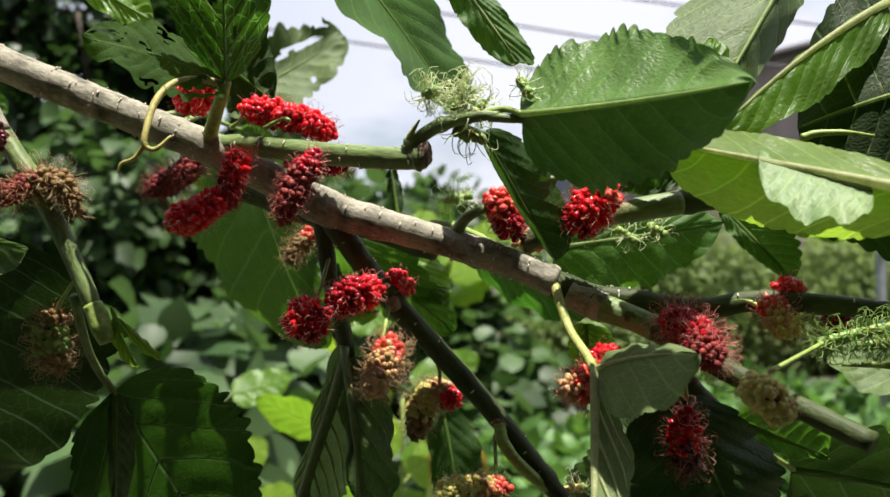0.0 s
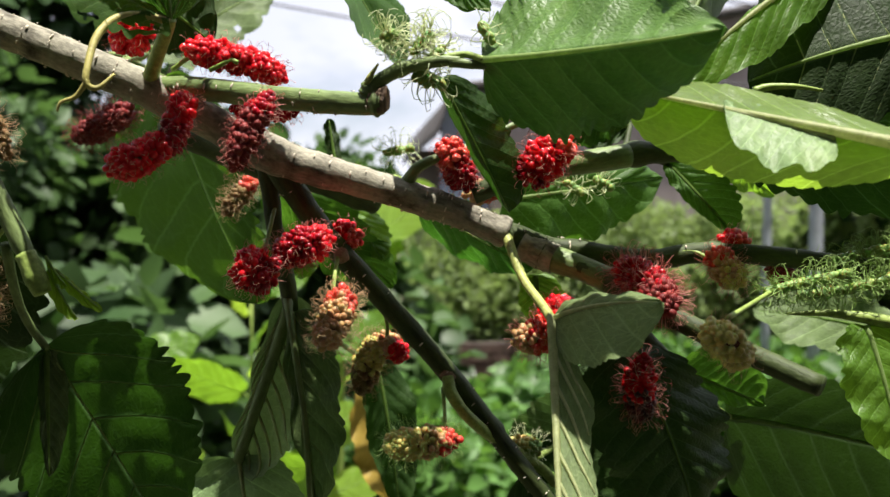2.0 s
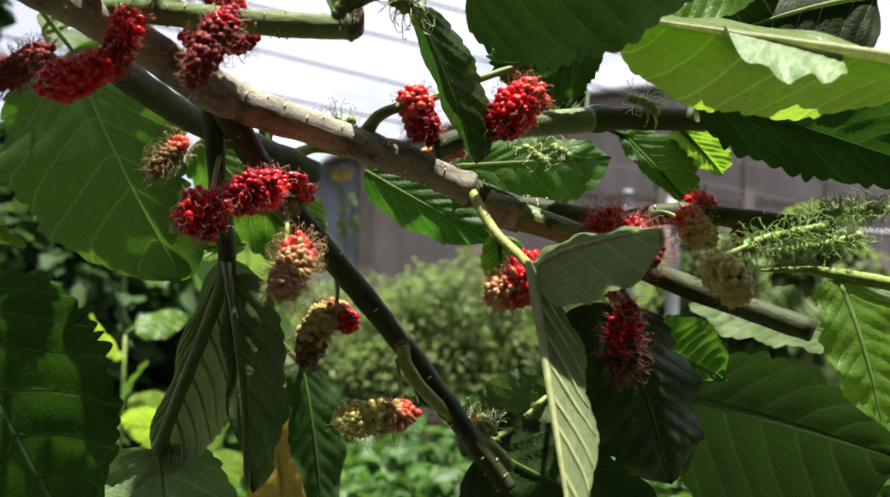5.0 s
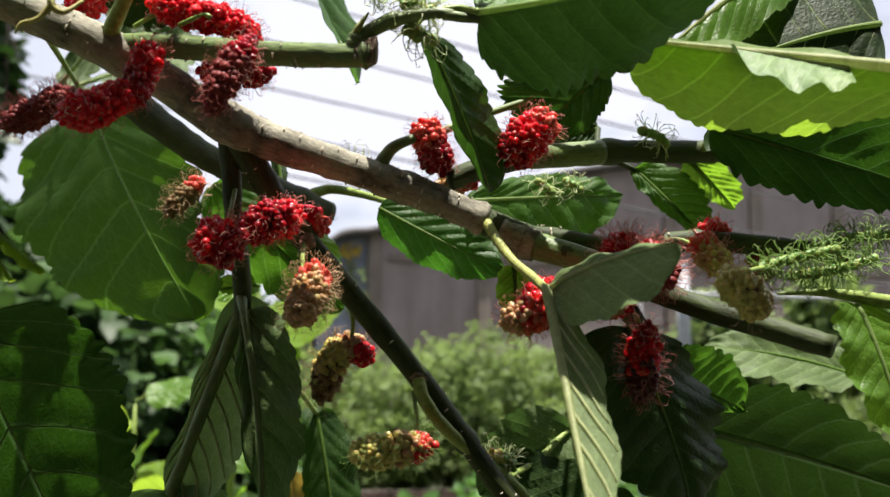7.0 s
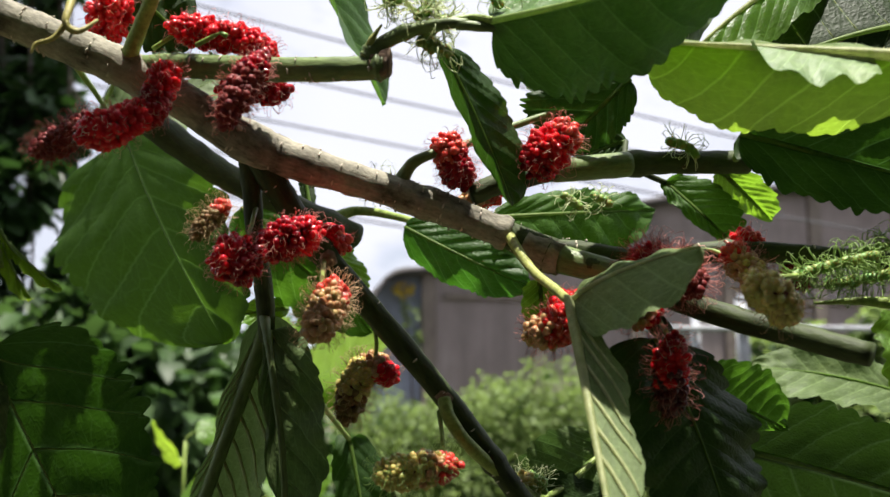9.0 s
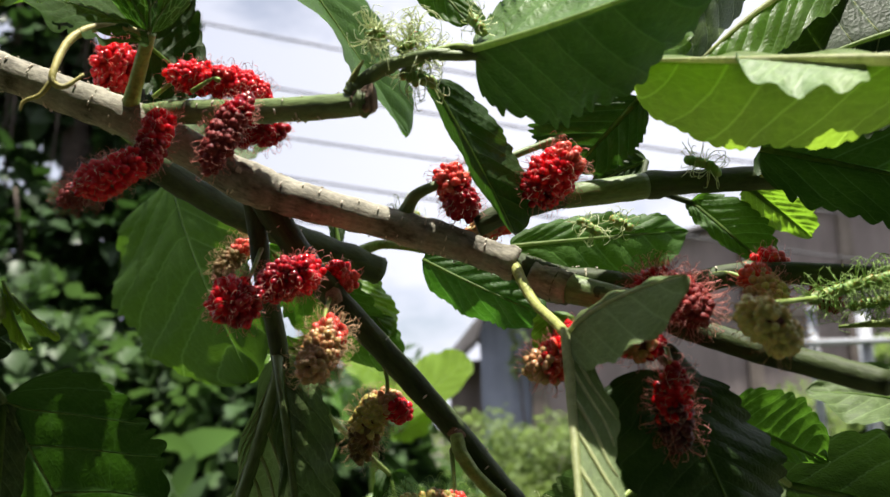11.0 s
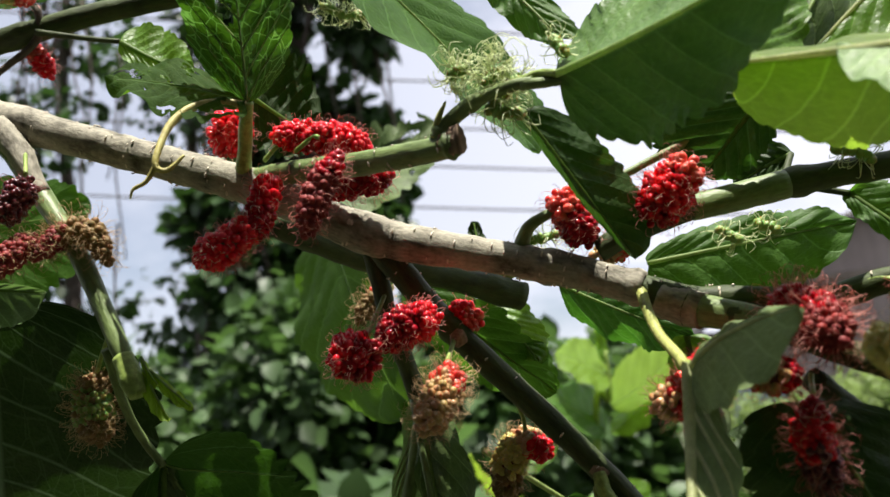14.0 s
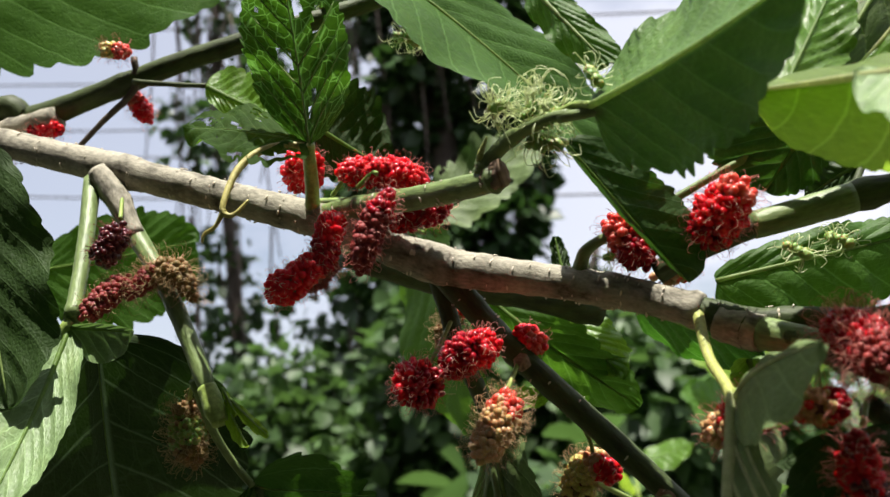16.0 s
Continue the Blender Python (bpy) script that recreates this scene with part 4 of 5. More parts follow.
DIAG = [(-0.0443, 0.3310, 1.5169), (-0.0333, 0.3360, 1.4994), (-0.0187, 0.3390, 1.4804), (0.0200, 0.3430, 1.4368), (0.0464, 0.3440, 1.4026), (0.0599, 0.3450, 1.3856)]
DIAG_R = [.0052, .0044, .0042, .0038, .0036, .0034]
diag = stem("hanging_twig", DIAG, DIAG_R, STEM_DARK, "dark hanging twig with nodes", 70, 14, 0.1, ((0.38, 0.25), (0.72, 0.3)))
specks(diag, DIAG, DIAG_R, 60, 8, 0.00035)
stem("node_scar", [(0.0181, 0.3412, 1.4377), (0.0210, 0.3416, 1.4353), (0.0229, 0.3416, 1.4323)], [.0022, .0028, .0018], CUT_WOOD, "brown node scar", 12, 10, 0.4)
stem("node_scar", [(-0.0202, 0.3355, 1.4823), (-0.0187, 0.3360, 1.4802), (-0.0174, 0.3365, 1.4780)], [.0022, .0030, .002], CUT_WOOD, "brown node scar", 12, 10, 0.4)
stem("side_shoot", [(0.0202, 0.3410, 1.4353), (0.0217, 0.3390, 1.4284), (0.0322, 0.3400, 1.4161), (0.0555, 0.3500, 1.3994), (0.0635, 0.3520, 1.3911)], [.0024, .0023, .0022, .002, .002], STEM_FRESH, "green side shoot", 24, 10)
stem("hanging_stem", [(-0.0460, 0.3320, 1.5157), (-0.0444, 0.3370, 1.5061), (-0.0424, 0.3420, 1.4883), (-0.0391, 0.3520, 1.4706), (-0.0378, 0.3620, 1.4558)], [.0030, .0033, .0031, .0032, .0030], STEM_DARK, "dark green hanging stem", 30, 12)
stem("leaf_stem", [(-0.0383, 0.3610, 1.4597), (-0.0444, 0.3690, 1.4402), (-0.0541, 0.3780, 1.4123), (-0.0603, 0.3840, 1.3941)], [.0026, .0024, .0022, .0024], STEM_GREEN, "green leaf stem", 24, 10)
stem("leaf_stem", [(-0.0390, 0.3560, 1.4640), (-0.0376, 0.3500, 1.4550), (-0.0350, 0.3460, 1.4400), (-0.0318, 0.3440, 1.4180), (-0.0300, 0.3440, 1.3900)], [.0020, .0013, .0012, .0011, .0010], STEM_GREEN, "thin green leaf stem", 24, 9)
BACK = [(-0.0784, 0.3350, 1.5247), (-0.0660, 0.3520, 1.5188), (-0.0490, 0.3720, 1.5124), (-0.0275, 0.3900, 1.5075), (-0.0049, 0.4050, 1.4998)]
stem("rear_stub", BACK, [.0050, .0050, .0048, .0050, .0056], STEM_DARK, "dark cut stub behind the stem", 40, 14, 0.12, ((0.9, 0.12, 0.05),))
stem("rear_shoot", [(-0.0133, 0.4020, 1.5070), (-0.0028, 0.4050, 1.5109), (0.0108, 0.3950, 1.5070), (0.0236, 0.3780, 1.4996)], [.0024, .0020, .0015, .0012], STEM_FRESH, "thin green rear shoot", 20, 9)
ST2 = [(0.0275, 0.3310, 1.5018), (0.0391, 0.3300, 1.5065), (0.0610, 0.3340, 1.5129), (0.0890, 0.3390, 1.5174), (0.1121, 0.3400, 1.5191), (0.1333, 0.3410, 1.5206)]
stem("right_stub", ST2, [.0036, .0036, .0036, .0042, .0042, .0045], STEM_DARK, "green stub cut dark at its end", 50, 14, 0.06, ((0.6, 0.25, 0.03),))
stem("green_sleeve", [(0.0566, 0.3335, 1.5121), (0.0724, 0.3360, 1.5146), (0.0859, 0.3380, 1.5168)], [.0042, .0044, .0046], STEM_GREEN, "fresh green part of the stub", 16, 14, 0.04)
stem("leaf_stem", [(0.0038, 0.3310, 1.5054), (0.0072, 0.3270, 1.5105), (0.0130, 0.3260, 1.5137), (0.0237, 0.3280, 1.5176), (0.0441, 0.3330, 1.5275), (0.0640, 0.3360, 1.5356)], [.0026, .0021, .0016, .0014, .0013, .0012], STEM_GREEN, "pale green leaf stem", 26, 10)
stem("petiole_fork", [(-0.1759, 0.3220, 1.5660), (-0.1650, 0.3050, 1.5369), (-0.1565, 0.2890, 1.5083)], [.0034, .0029, .0027], STEM_GREEN, "grey-green leaf stem", 24, 10, 0.05, ((0.98, 0.2, 0.05),))
stem("petiole_fork", [(-0.1572, 0.2890, 1.5074), (-0.1668, 0.2840, 1.4943), (-0.1878, 0.2800, 1.4799)], [.0022, .0018, .0016], STEM_FRESH, "pale leaf stem", 16, 9)
LTW = [(-0.1701, 0.3220, 1.5656), (-0.1562, 0.3180, 1.5449), (-0.1364, 0.3110, 1.5193), (-0.1206, 0.3050, 1.4917), (-0.1109, 0.3020, 1.4710)]
stem("left_twig", LTW, [.0044, .0040, .0035, .0033, .0031, .0030, .0012], STEM_GREEN, "grey-green twig ending in a bud", 40, 12, 0.08, ((0.05, 0.25, 0.05),))
stem("bud_base", [(-0.1160, 0.3038, 1.4815), (-0.1125, 0.3026, 1.4745), (-0.1102, 0.3018, 1.4695)], [.0032, .0037, .0028], STEM_FRESH, "pale swollen bud base", 16, 12, 0.15)
stem("twig_base", [(-0.1710, 0.3210, 1.5678), (-0.1621, 0.3185, 1.5568), (-0.1513, 0.3155, 1.5395)], [.0050, .0046, .0030], BARK, "pale barky twig base", 20, 14, 0.2)
ULB = [(-0.845, 0.43, 1.44), (-0.50, 0.40, 1.46), (-0.2650, 0.3450, 1.6020), (-0.2274, 0.3460, 1.6077), (-0.1777, 0.3460, 1.6137), (-0.1508, 0.3500, 1.6191), (-0.1178, 0.3580, 1.6249), (-0.0853, 0.3720, 1.6341), (-0.0581, 0.3820, 1.6427)]
stem("upper_branch", ULB, [.0085, .0068, .0058, .0052, .0044, .0043, .0042, .0038, .0036], STEM_DARK, "dark green upper branch", 80, 14, 0.06, ((0.49, 0.12), (0.36, 0.25, 0.04)))
stem("upper_base", [(-0.2617, 0.3420, 1.6006), (-0.2350, 0.3410, 1.6027), (-0.2113, 0.3420, 1.6037)], [.0066, .0058, .0054], BARK, "barky branch base", 16, 14, 0.25)
stem("dry_twig", [(-0.1990, 0.3380, 1.5858), (-0.1869, 0.3410, 1.5971), (-0.1725, 0.3440, 1.6097), (-0.1710, 0.3420, 1.6222)], [.0011, .0013, .0016, .0013], BARK_DARK, "thin dry twig", 16, 8)
stem("thin_stalk", [(-0.1716, 0.3420, 1.6115), (-0.1545, 0.3430, 1.6070), (-0.1378, 0.3440, 1.6029)], [.0014, .0011, .0010], STEM_DARK, "thin dark leaf stalk", 14, 8)
stem("pale_stem", [(0.1253, 0.2920, 1.4632), (0.1389, 0.2880, 1.4636), (0.1543, 0.2840, 1.4616), (0.1718, 0.2800, 1.4585)], [.0004, .0014, .0022, .0024], STEM_FRESH, "pale ribbed stem", 20, 10)
stem("curled_stalk", [(0.1114, 0.2890, 1.5345), (0.1160, 0.2880, 1.5358), (0.1239, 0.2860, 1.5359), (0.1323, 0.2850, 1.5347)], [.0014, .0012, .0009, .0005], STEM_FRESH, "curled green stalk", 20, 8)
stem("tendril", [(-0.0715, 0.3000, 1.5533), (-0.0786, 0.2970, 1.5543), (-0.0856, 0.2930, 1.5524), (-0.0898, 0.2870, 1.5458), (-0.0909, 0.2810, 1.5357), (-0.0909, 0.2800, 1.5312), (-0.0880, 0.2810, 1.5302), (-0.0838, 0.2830, 1.5345)],
     [.0013, .0013, .0013, .0012, .0010, .0010, .0008, .0004], STEM_OLIVE, "curled yellow leaf remnant", 50, 9, 0.06)
stem("tendril", [(-0.0906, 0.2800, 1.5322), (-0.0939, 0.2800, 1.5275), (-0.0980, 0.2800, 1.5257), (-0.0990, 0.2800, 1.5230)], [.0010, .0007, .0005, .0003], STEM_OLIVE, "dry curled tip", 16, 7)
stem("leaf_foot", [(-0.0829, 0.3220, 1.5342), (-0.0781, 0.3130, 1.5438), (-0.0729, 0.3030, 1.5511), (-0.0710, 0.3000, 1.5543)], [.0028, .0023, .0021, .0018], STEM_FRESH, "upright yellow-green leaf stem", 24, 10)

# ---- leaves on and round the branch ----
leaf("broad toothed green leaf, its upper half bright in the sun", (0.0226, 0.2790, 1.5405), (0.0758, 0.2270, 1.5412), (0.0509, 0.2850, 1.5656), (0.0499, 0.2700, 1.5170), LEAF_SHEEN, VEIN_PALE, 0.40, 0.002, -0.002, 0.002, 17, 0.09,
     [(0.0118, 0.2835, 1.5414), (0.0182, 0.2820, 1.5425)], seed=1, rib=0.0011, puff=0.0019, veins=6)
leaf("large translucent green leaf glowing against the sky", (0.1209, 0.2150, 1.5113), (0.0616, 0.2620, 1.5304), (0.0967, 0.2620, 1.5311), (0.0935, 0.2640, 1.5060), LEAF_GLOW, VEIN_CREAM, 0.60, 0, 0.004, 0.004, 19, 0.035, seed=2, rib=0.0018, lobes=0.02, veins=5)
leaf("pale folded leaf with crinkled underside", (0.1054, 0.2280, 1.5147), (0.0825, 0.2440, 1.5236), (0.0873, 0.2220, 1.5089), (0.0951, 0.2460, 1.5252), LEAF_PALE, VEIN_CREAM, 0.55, 0, 0.002, 0.002, 9, 0.05, seed=3, rib=0.0012, puff=0.0006)
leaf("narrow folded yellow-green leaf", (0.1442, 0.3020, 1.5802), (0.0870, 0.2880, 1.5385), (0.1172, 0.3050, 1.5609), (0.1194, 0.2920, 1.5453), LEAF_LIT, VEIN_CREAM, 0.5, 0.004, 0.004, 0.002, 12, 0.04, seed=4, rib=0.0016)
leaf("large dark leaf with pale veins", (0.1655, 0.2880, 1.5544), (0.1151, 0.3020, 1.5394), (0.1429, 0.3120, 1.5895), (0.1391, 0.2920, 1.5175), LEAF_VEINED, VEIN_PALE, 0.55, 0.004, 0.004, 0.003, 13, 0.05, seed=5, rib=0.0012, side_vein=VEIN_CREAM, thin=0.15, veins=5, puff=0.0008)
leaf("dark green leaf on the cut stub", (0.1187, 0.3180, 1.5237), (0.2017, 0.3000, 1.4989), (0.1468, 0.3120, 1.4982), (0.1571, 0.3020, 1.5327), LEAF_FRONT, VEIN_DIM, 0.40, 0.002, 0.003, 0.004, 14, 0.12, [(0.1262, 0.3360, 1.5201)], seed=6)
leaf("small hanging toothed leaf", (0.1073, 0.3550, 1.5152), (0.1291, 0.3430, 1.4885), (0.1121, 0.3500, 1.5005), (0.1272, 0.3460, 1.5093), LEAF_MID, VEIN_DIM, 0.45, 0.001, 0.002, 0.002, 10, 0.12, [(0.0880, 0.3420, 1.5169), (0.0973, 0.3500, 1.5167)], STEM_DARK, seed=7)
leaf("small bright young leaf with curled tip", (0.1245, 0.3450, 1.5181), (0.1535, 0.3620, 1.5040), (0.1288, 0.3520, 1.5098), (0.1449, 0.3500, 1.5159), LEAF_LIT, VEIN_DIM, 0.42, 0.002, 0.003, 0.002, 8, 0.10, [(0.1172, 0.3410, 1.5190)], seed=8)
leaf("pale lit leaf behind the stem", (0.0426, 0.3580, 1.5003), (0.1147, 0.3830, 1.5107), (0.0736, 0.3680, 1.4836), (0.0786, 0.3700, 1.5149), LEAF_MID, VEIN_PALE, 0.45, 0.002, -0.002, 0.004, 15, 0.07, seed=9, rib=0.0009, veins=6)
leaf("shaded toothed leaf under a larger one", (0.0830, 0.3260, 1.5440), (0.0620, 0.3370, 1.5225), (0.0500, 0.3360, 1.5420), (0.0790, 0.3300, 1.5245), LEAF_FRONT, VEIN_DIM, 0.45, 0.001, 0.001, 0.002, 13, 0.08, seed=10, veins=5)
leaf("folded hanging leaf with toothed edge", (0.0119, 0.2940, 1.5369), (0.0380, 0.3160, 1.4953), (0.0392, 0.3070, 1.5186), (0.0215, 0.3040, 1.5175), LEAF_FRONT, VEIN_DIM, 0.50, -0.003, 0.005, 0.003, 15, 0.06, [(0.0040, 0.2860, 1.5382), (0.0103, 0.2900, 1.5364)], seed=11, rib=0.0004, veins=6)
leaf("leaf seen below the stem against the wall", (0.0118, 0.3760, 1.4991), (0.0547, 0.3550, 1.4742), (0.0290, 0.3760, 1.4780), (0.0386, 0.3660, 1.4966), LEAF_SHADE, VEIN_DIM, 0.45, 0.002, 0.002, 0.003, 15, 0.07, seed=12, rib=0.0007, veins=6)
leaf("drooping leaf behind the hanging twig", (-0.0496, 0.4080, 1.5113), (0.0041, 0.4150, 1.4628), (-0.0361, 0.4200, 1.4783), (-0.0128, 0.4100, 1.4958), LEAF_MID, VEIN_DIM, 0.45, 0.003, 0.003, 0.004, 12, 0.10, seed=13)
leaf("folded pale leaf with thick cream midrib", (0.0468, 0.2890, 1.4627), (0.0368, 0.2280, 1.3953), (0.0530, 0.2600, 1.4335), (0.0547, 0.3000, 1.4391), LEAF_UNDER, VEIN_CREAM, 0.42, 0.0, 0.0, 0.002, 14, 0.05, [(0.0383, 0.3270, 1.4900), (0.0391, 0.3180, 1.4827), (0.0413, 0.3060, 1.4731), (0.0449, 0.2960, 1.4665)], STEM_YELLOW, 0.0015, seed=14, rib=0.0017, lobes=0.0, side_vein=VEIN_CREAM, thin=0.28)
leaf("pale grey-green upturned leaf lobe", (0.0475, 0.2885, 1.4625), (0.0683, 0.2490, 1.4714), (0.0527, 0.2570, 1.4525), (0.0569, 0.2780, 1.4710), LEAF_UNDER, VEIN_CREAM, 0.45, 0.003, 0.0, 0.002, 12, 0.03, seed=15, rib=0.0010, veins=4, puff=0.0006)
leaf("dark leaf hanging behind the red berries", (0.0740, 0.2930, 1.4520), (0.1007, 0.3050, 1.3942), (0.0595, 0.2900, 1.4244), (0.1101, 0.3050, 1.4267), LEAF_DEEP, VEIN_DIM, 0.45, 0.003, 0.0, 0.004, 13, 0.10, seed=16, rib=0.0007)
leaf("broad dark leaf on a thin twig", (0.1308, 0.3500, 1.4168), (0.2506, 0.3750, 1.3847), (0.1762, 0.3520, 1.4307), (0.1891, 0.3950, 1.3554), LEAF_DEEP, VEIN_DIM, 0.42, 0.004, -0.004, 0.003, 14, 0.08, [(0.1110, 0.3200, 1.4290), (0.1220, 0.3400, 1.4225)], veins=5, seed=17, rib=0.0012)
leaf("small green leaf beside the dark berries", (0.1038, 0.3300, 1.4392), (0.1384, 0.3350, 1.4248), (0.1160, 0.3330, 1.4283), (0.1253, 0.3300, 1.4463), LEAF_MID, VEIN_DIM, 0.5, 0.002, 0.003, 0.003, 10, 0.08, seed=18)
leaf("pale folded leaf in the distance of the branch", (0.2491, 0.4200, 1.4368), (0.1771, 0.4300, 1.4496), (0.2229, 0.4300, 1.4556), (0.2022, 0.4100, 1.4290), LEAF_GREY, VEIN_DIM, 0.5, 0.004, 0.006, 0.004, 11, 0.06, seed=19)
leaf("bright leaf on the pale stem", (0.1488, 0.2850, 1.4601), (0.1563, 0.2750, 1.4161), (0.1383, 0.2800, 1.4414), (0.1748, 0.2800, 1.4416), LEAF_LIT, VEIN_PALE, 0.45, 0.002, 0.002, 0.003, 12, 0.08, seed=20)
leaf("greyish leaf under the twig tip", (0.0854, 0.3700, 1.4163), (0.0501, 0.3720, 1.3926), (0.0583, 0.3700, 1.4206), (0.0786, 0.3680, 1.3944), LEAF_GREY, VEIN_DIM, 0.45, 0.003, 0.004, 0.003, 11, 0.05, [(0.0539, 0.3520, 1.4003), (0.0694, 0.3620, 1.4059)], seed=21)
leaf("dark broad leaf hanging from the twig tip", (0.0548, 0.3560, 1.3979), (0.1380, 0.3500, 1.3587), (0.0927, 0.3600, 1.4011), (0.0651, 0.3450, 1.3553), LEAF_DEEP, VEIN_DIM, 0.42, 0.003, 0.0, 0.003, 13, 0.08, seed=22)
leaf("green hanging leaf, sunlit near its stalk", (-0.1187, 0.3310, 1.4491), (-0.0835, 0.3750, 1.3610), (-0.0775, 0.3520, 1.4370), (-0.1320, 0.3500, 1.3950), LEAF_FRONT, VEIN_PALE, 0.40, 0.003, -0.003, 0.004, 19, 0.07, [(-0.1225, 0.3060, 1.4845), (-0.1230, 0.3160, 1.4685), (-0.1221, 0.3250, 1.4576)], STEM_GREEN, 0.0014, seed=23, rib=0.0005, lobes=0.06, side_vein=VEIN_PALE, thin=0.5, veins=5, puff=0.0018)
leaf("small pale curled leaf lobe", (-0.1186, 0.3320, 1.4475), (-0.1173, 0.3300, 1.4043), (-0.1115, 0.3340, 1.4298), (-0.1203, 0.3300, 1.4286), LEAF_GREY, VEIN_DIM, 0.45, 0, 0.003, 0.003, 9, 0.03, seed=24)
leaf("large backlit leaf behind the berries", (-0.1090, 0.4950, 1.5640), (-0.0532, 0.402, 1.4564), (-0.1380, 0.5400, 1.5030), (-0.0555, 0.402, 1.5151), LEAF_BROAD, VEIN_PALE, 0.45, 0.004, 0.004, 0.006, 19, 0.06, [(-0.1050, 0.3270, 1.5460), (-0.1104, 0.4000, 1.5590), (-0.1101, 0.4500, 1.5618)], seed=25, rib=0.0005, veins=5, puff=0.002)
leaf("hanging leaf with pale raised veins", (-0.0380, 0.3620, 1.4640), (-0.0630, 0.3900, 1.3850), (-0.0535, 0.3800, 1.4250), (-0.0285, 0.3580, 1.4210), LEAF_UNDER, VEIN_DIM, 0.45, 0.0, 0.004, 0.003, 15, 0.05, seed=26, rib=0.0015, veins=9, side_vein=VEIN_CREAM, thin=0.38, puff=-0.0018)
leaf("dark leaf hanging beside the stem", (-0.0370, 0.3530, 1.4580), (-0.0275, 0.3500, 1.3860), (-0.0360, 0.3560, 1.4250), (-0.0165, 0.3460, 1.4310), LEAF_GREY, VEIN_PALE, 0.40, 0.0, 0.004, 0.004, 13, 0.05, seed=47, rib=0.0010, side_vein=VEIN_PALE, thin=0.28, veins=5)
leaf("small sunlit yellow-green leaf behind a broad one", (0.0678, 0.2720, 1.5295), (0.0882, 0.3000, 1.5686), (0.0707, 0.2900, 1.5530), (0.0874, 0.2900, 1.5451), LEAF_LIT, VEIN_DIM, 0.45, 0.0, 0.0, 0.003, 10, 0.08, seed=48, rib=0.0007)
leaf("pale green leaf low on its stem", (-0.0600, 0.3840, 1.3952), (-0.0500, 0.3700, 1.3381), (-0.0808, 0.3900, 1.3713), (-0.0307, 0.3700, 1.3779), LEAF_PALE, VEIN_CREAM, 0.4, 0, 0.002, 0.003, 12, 0.05, seed=27)
leaf("insect-eaten leaf with pale vein net", (-0.0711, 0.3000, 1.5536), (-0.0690, 0.2840, 1.6120), (-0.0900, 0.2920, 1.5900), (-0.0560, 0.3020, 1.5870), LEAF_EATEN, VEIN_PALE, 0.45, 0.002, 0.003, 0.002, 15, 0.05, seed=28, rib=0.0005, lobes=0.0, eaten=0.42, veins=6, side_vein=VEIN_PALE, thin=0.5)
leaf("ragged dark half of an eaten leaf", (-0.0714, 0.3000, 1.5544), (-0.1171, 0.2980, 1.5681), (-0.0951, 0.3120, 1.5719), (-0.0905, 0.2920, 1.5471), LEAF_BROAD, VEIN_DIM, 0.45, 0.002, 0.004, 0.004, 9, 0.16, seed=29, rib=0.0003, eaten=0.30)
leaf("dark toothed leaf behind the upright stem", (-0.0916, 0.3400, 1.5771), (-0.0653, 0.3520, 1.5564), (-0.0731, 0.3500, 1.5907), (-0.0865, 0.3450, 1.5543), LEAF_DEEP, VEIN_DIM, 0.45, 0.002, 0.0, 0.003, 11, 0.12, seed=30)
leaf("small green leaf on a thin stalk", (-0.1384, 0.3440, 1.6031), (-0.1074, 0.3400, 1.5837), (-0.1218, 0.3460, 1.6078), (-0.1267, 0.3400, 1.5878), LEAF_LIT, VEIN_DIM, 0.42, 0.002, 0.002, 0.002, 9, 0.08, seed=31)
leaf("ragged grey-green leaf behind the branch", (-0.1334, 0.5600, 1.5878), (-0.0648, 0.6000, 1.6383), (-0.1092, 0.5850, 1.6348), (-0.0854, 0.5700, 1.5929), LEAF_GREY, VEIN_PALE, 0.5, 0.004, 0.0, 0.006, 10, 0.15, [(-0.0950, 0.3270, 1.5440), (-0.0990, 0.4000, 1.5600), (-0.1190, 0.4800, 1.5700)], seed=32, eaten=0.36)
leaf("long backlit leaf hanging from above", (-0.0635, 0.3380, 1.6359), (0.0068, 0.4080, 1.5567), (-0.0322, 0.3300, 1.5802), (-0.0097, 0.4000, 1.6089), LEAF_MID, VEIN_PALE, 0.52, 0.004, 0.002, 0.004, 14, 0.08, [(-0.0989, 0.3680, 1.6347)], seed=33)
leaf("leaf tip hanging against the sky", (-0.0028, 0.3300, 1.6069), (0.0246, 0.3080, 1.5619), (0.0067, 0.3220, 1.5776), (0.0234, 0.3150, 1.5772), LEAF_MID, VEIN_PALE, 0.55, 0.002, 0.003, 0.003, 12, 0.07, seed=34)
leaf("grey sunlit leaf with raised veins", (0.1328, 0.3350, 1.6146), (0.0754, 0.2850, 1.5319), (0.0754, 0.3180, 1.5747), (0.1219, 0.3250, 1.5793), LEAF_GREY, VEIN_PALE, 0.5, 0.002, 0.0, 0.003, 13, 0.06, seed=35, rib=0.0012, side_vein=VEIN_CREAM, thin=0.2)
leaf("large green leaf overhead at the branch fork", (-0.3790, 0.3750, 1.7089), (-0.1485, 0.3850, 1.6851), (-0.2484, 0.3750, 1.6443), (-0.2689, 0.3900, 1.7506), LEAF_MID, VEIN_PALE, 0.45, 0.002, 0.002, 0.004, 14, 0.08, seed=36)
leaf("dark bluish crinkled leaf", (-0.1923, 0.2720, 1.5754), (-0.1594, 0.2650, 1.4793), (-0.1514, 0.2720, 1.5279), (-0.2084, 0.2650, 1.5242), LEAF_DEEP, VEIN_PALE, 0.45, 0.002, 0.002, 0.004, 13, 0.05, seed=37)
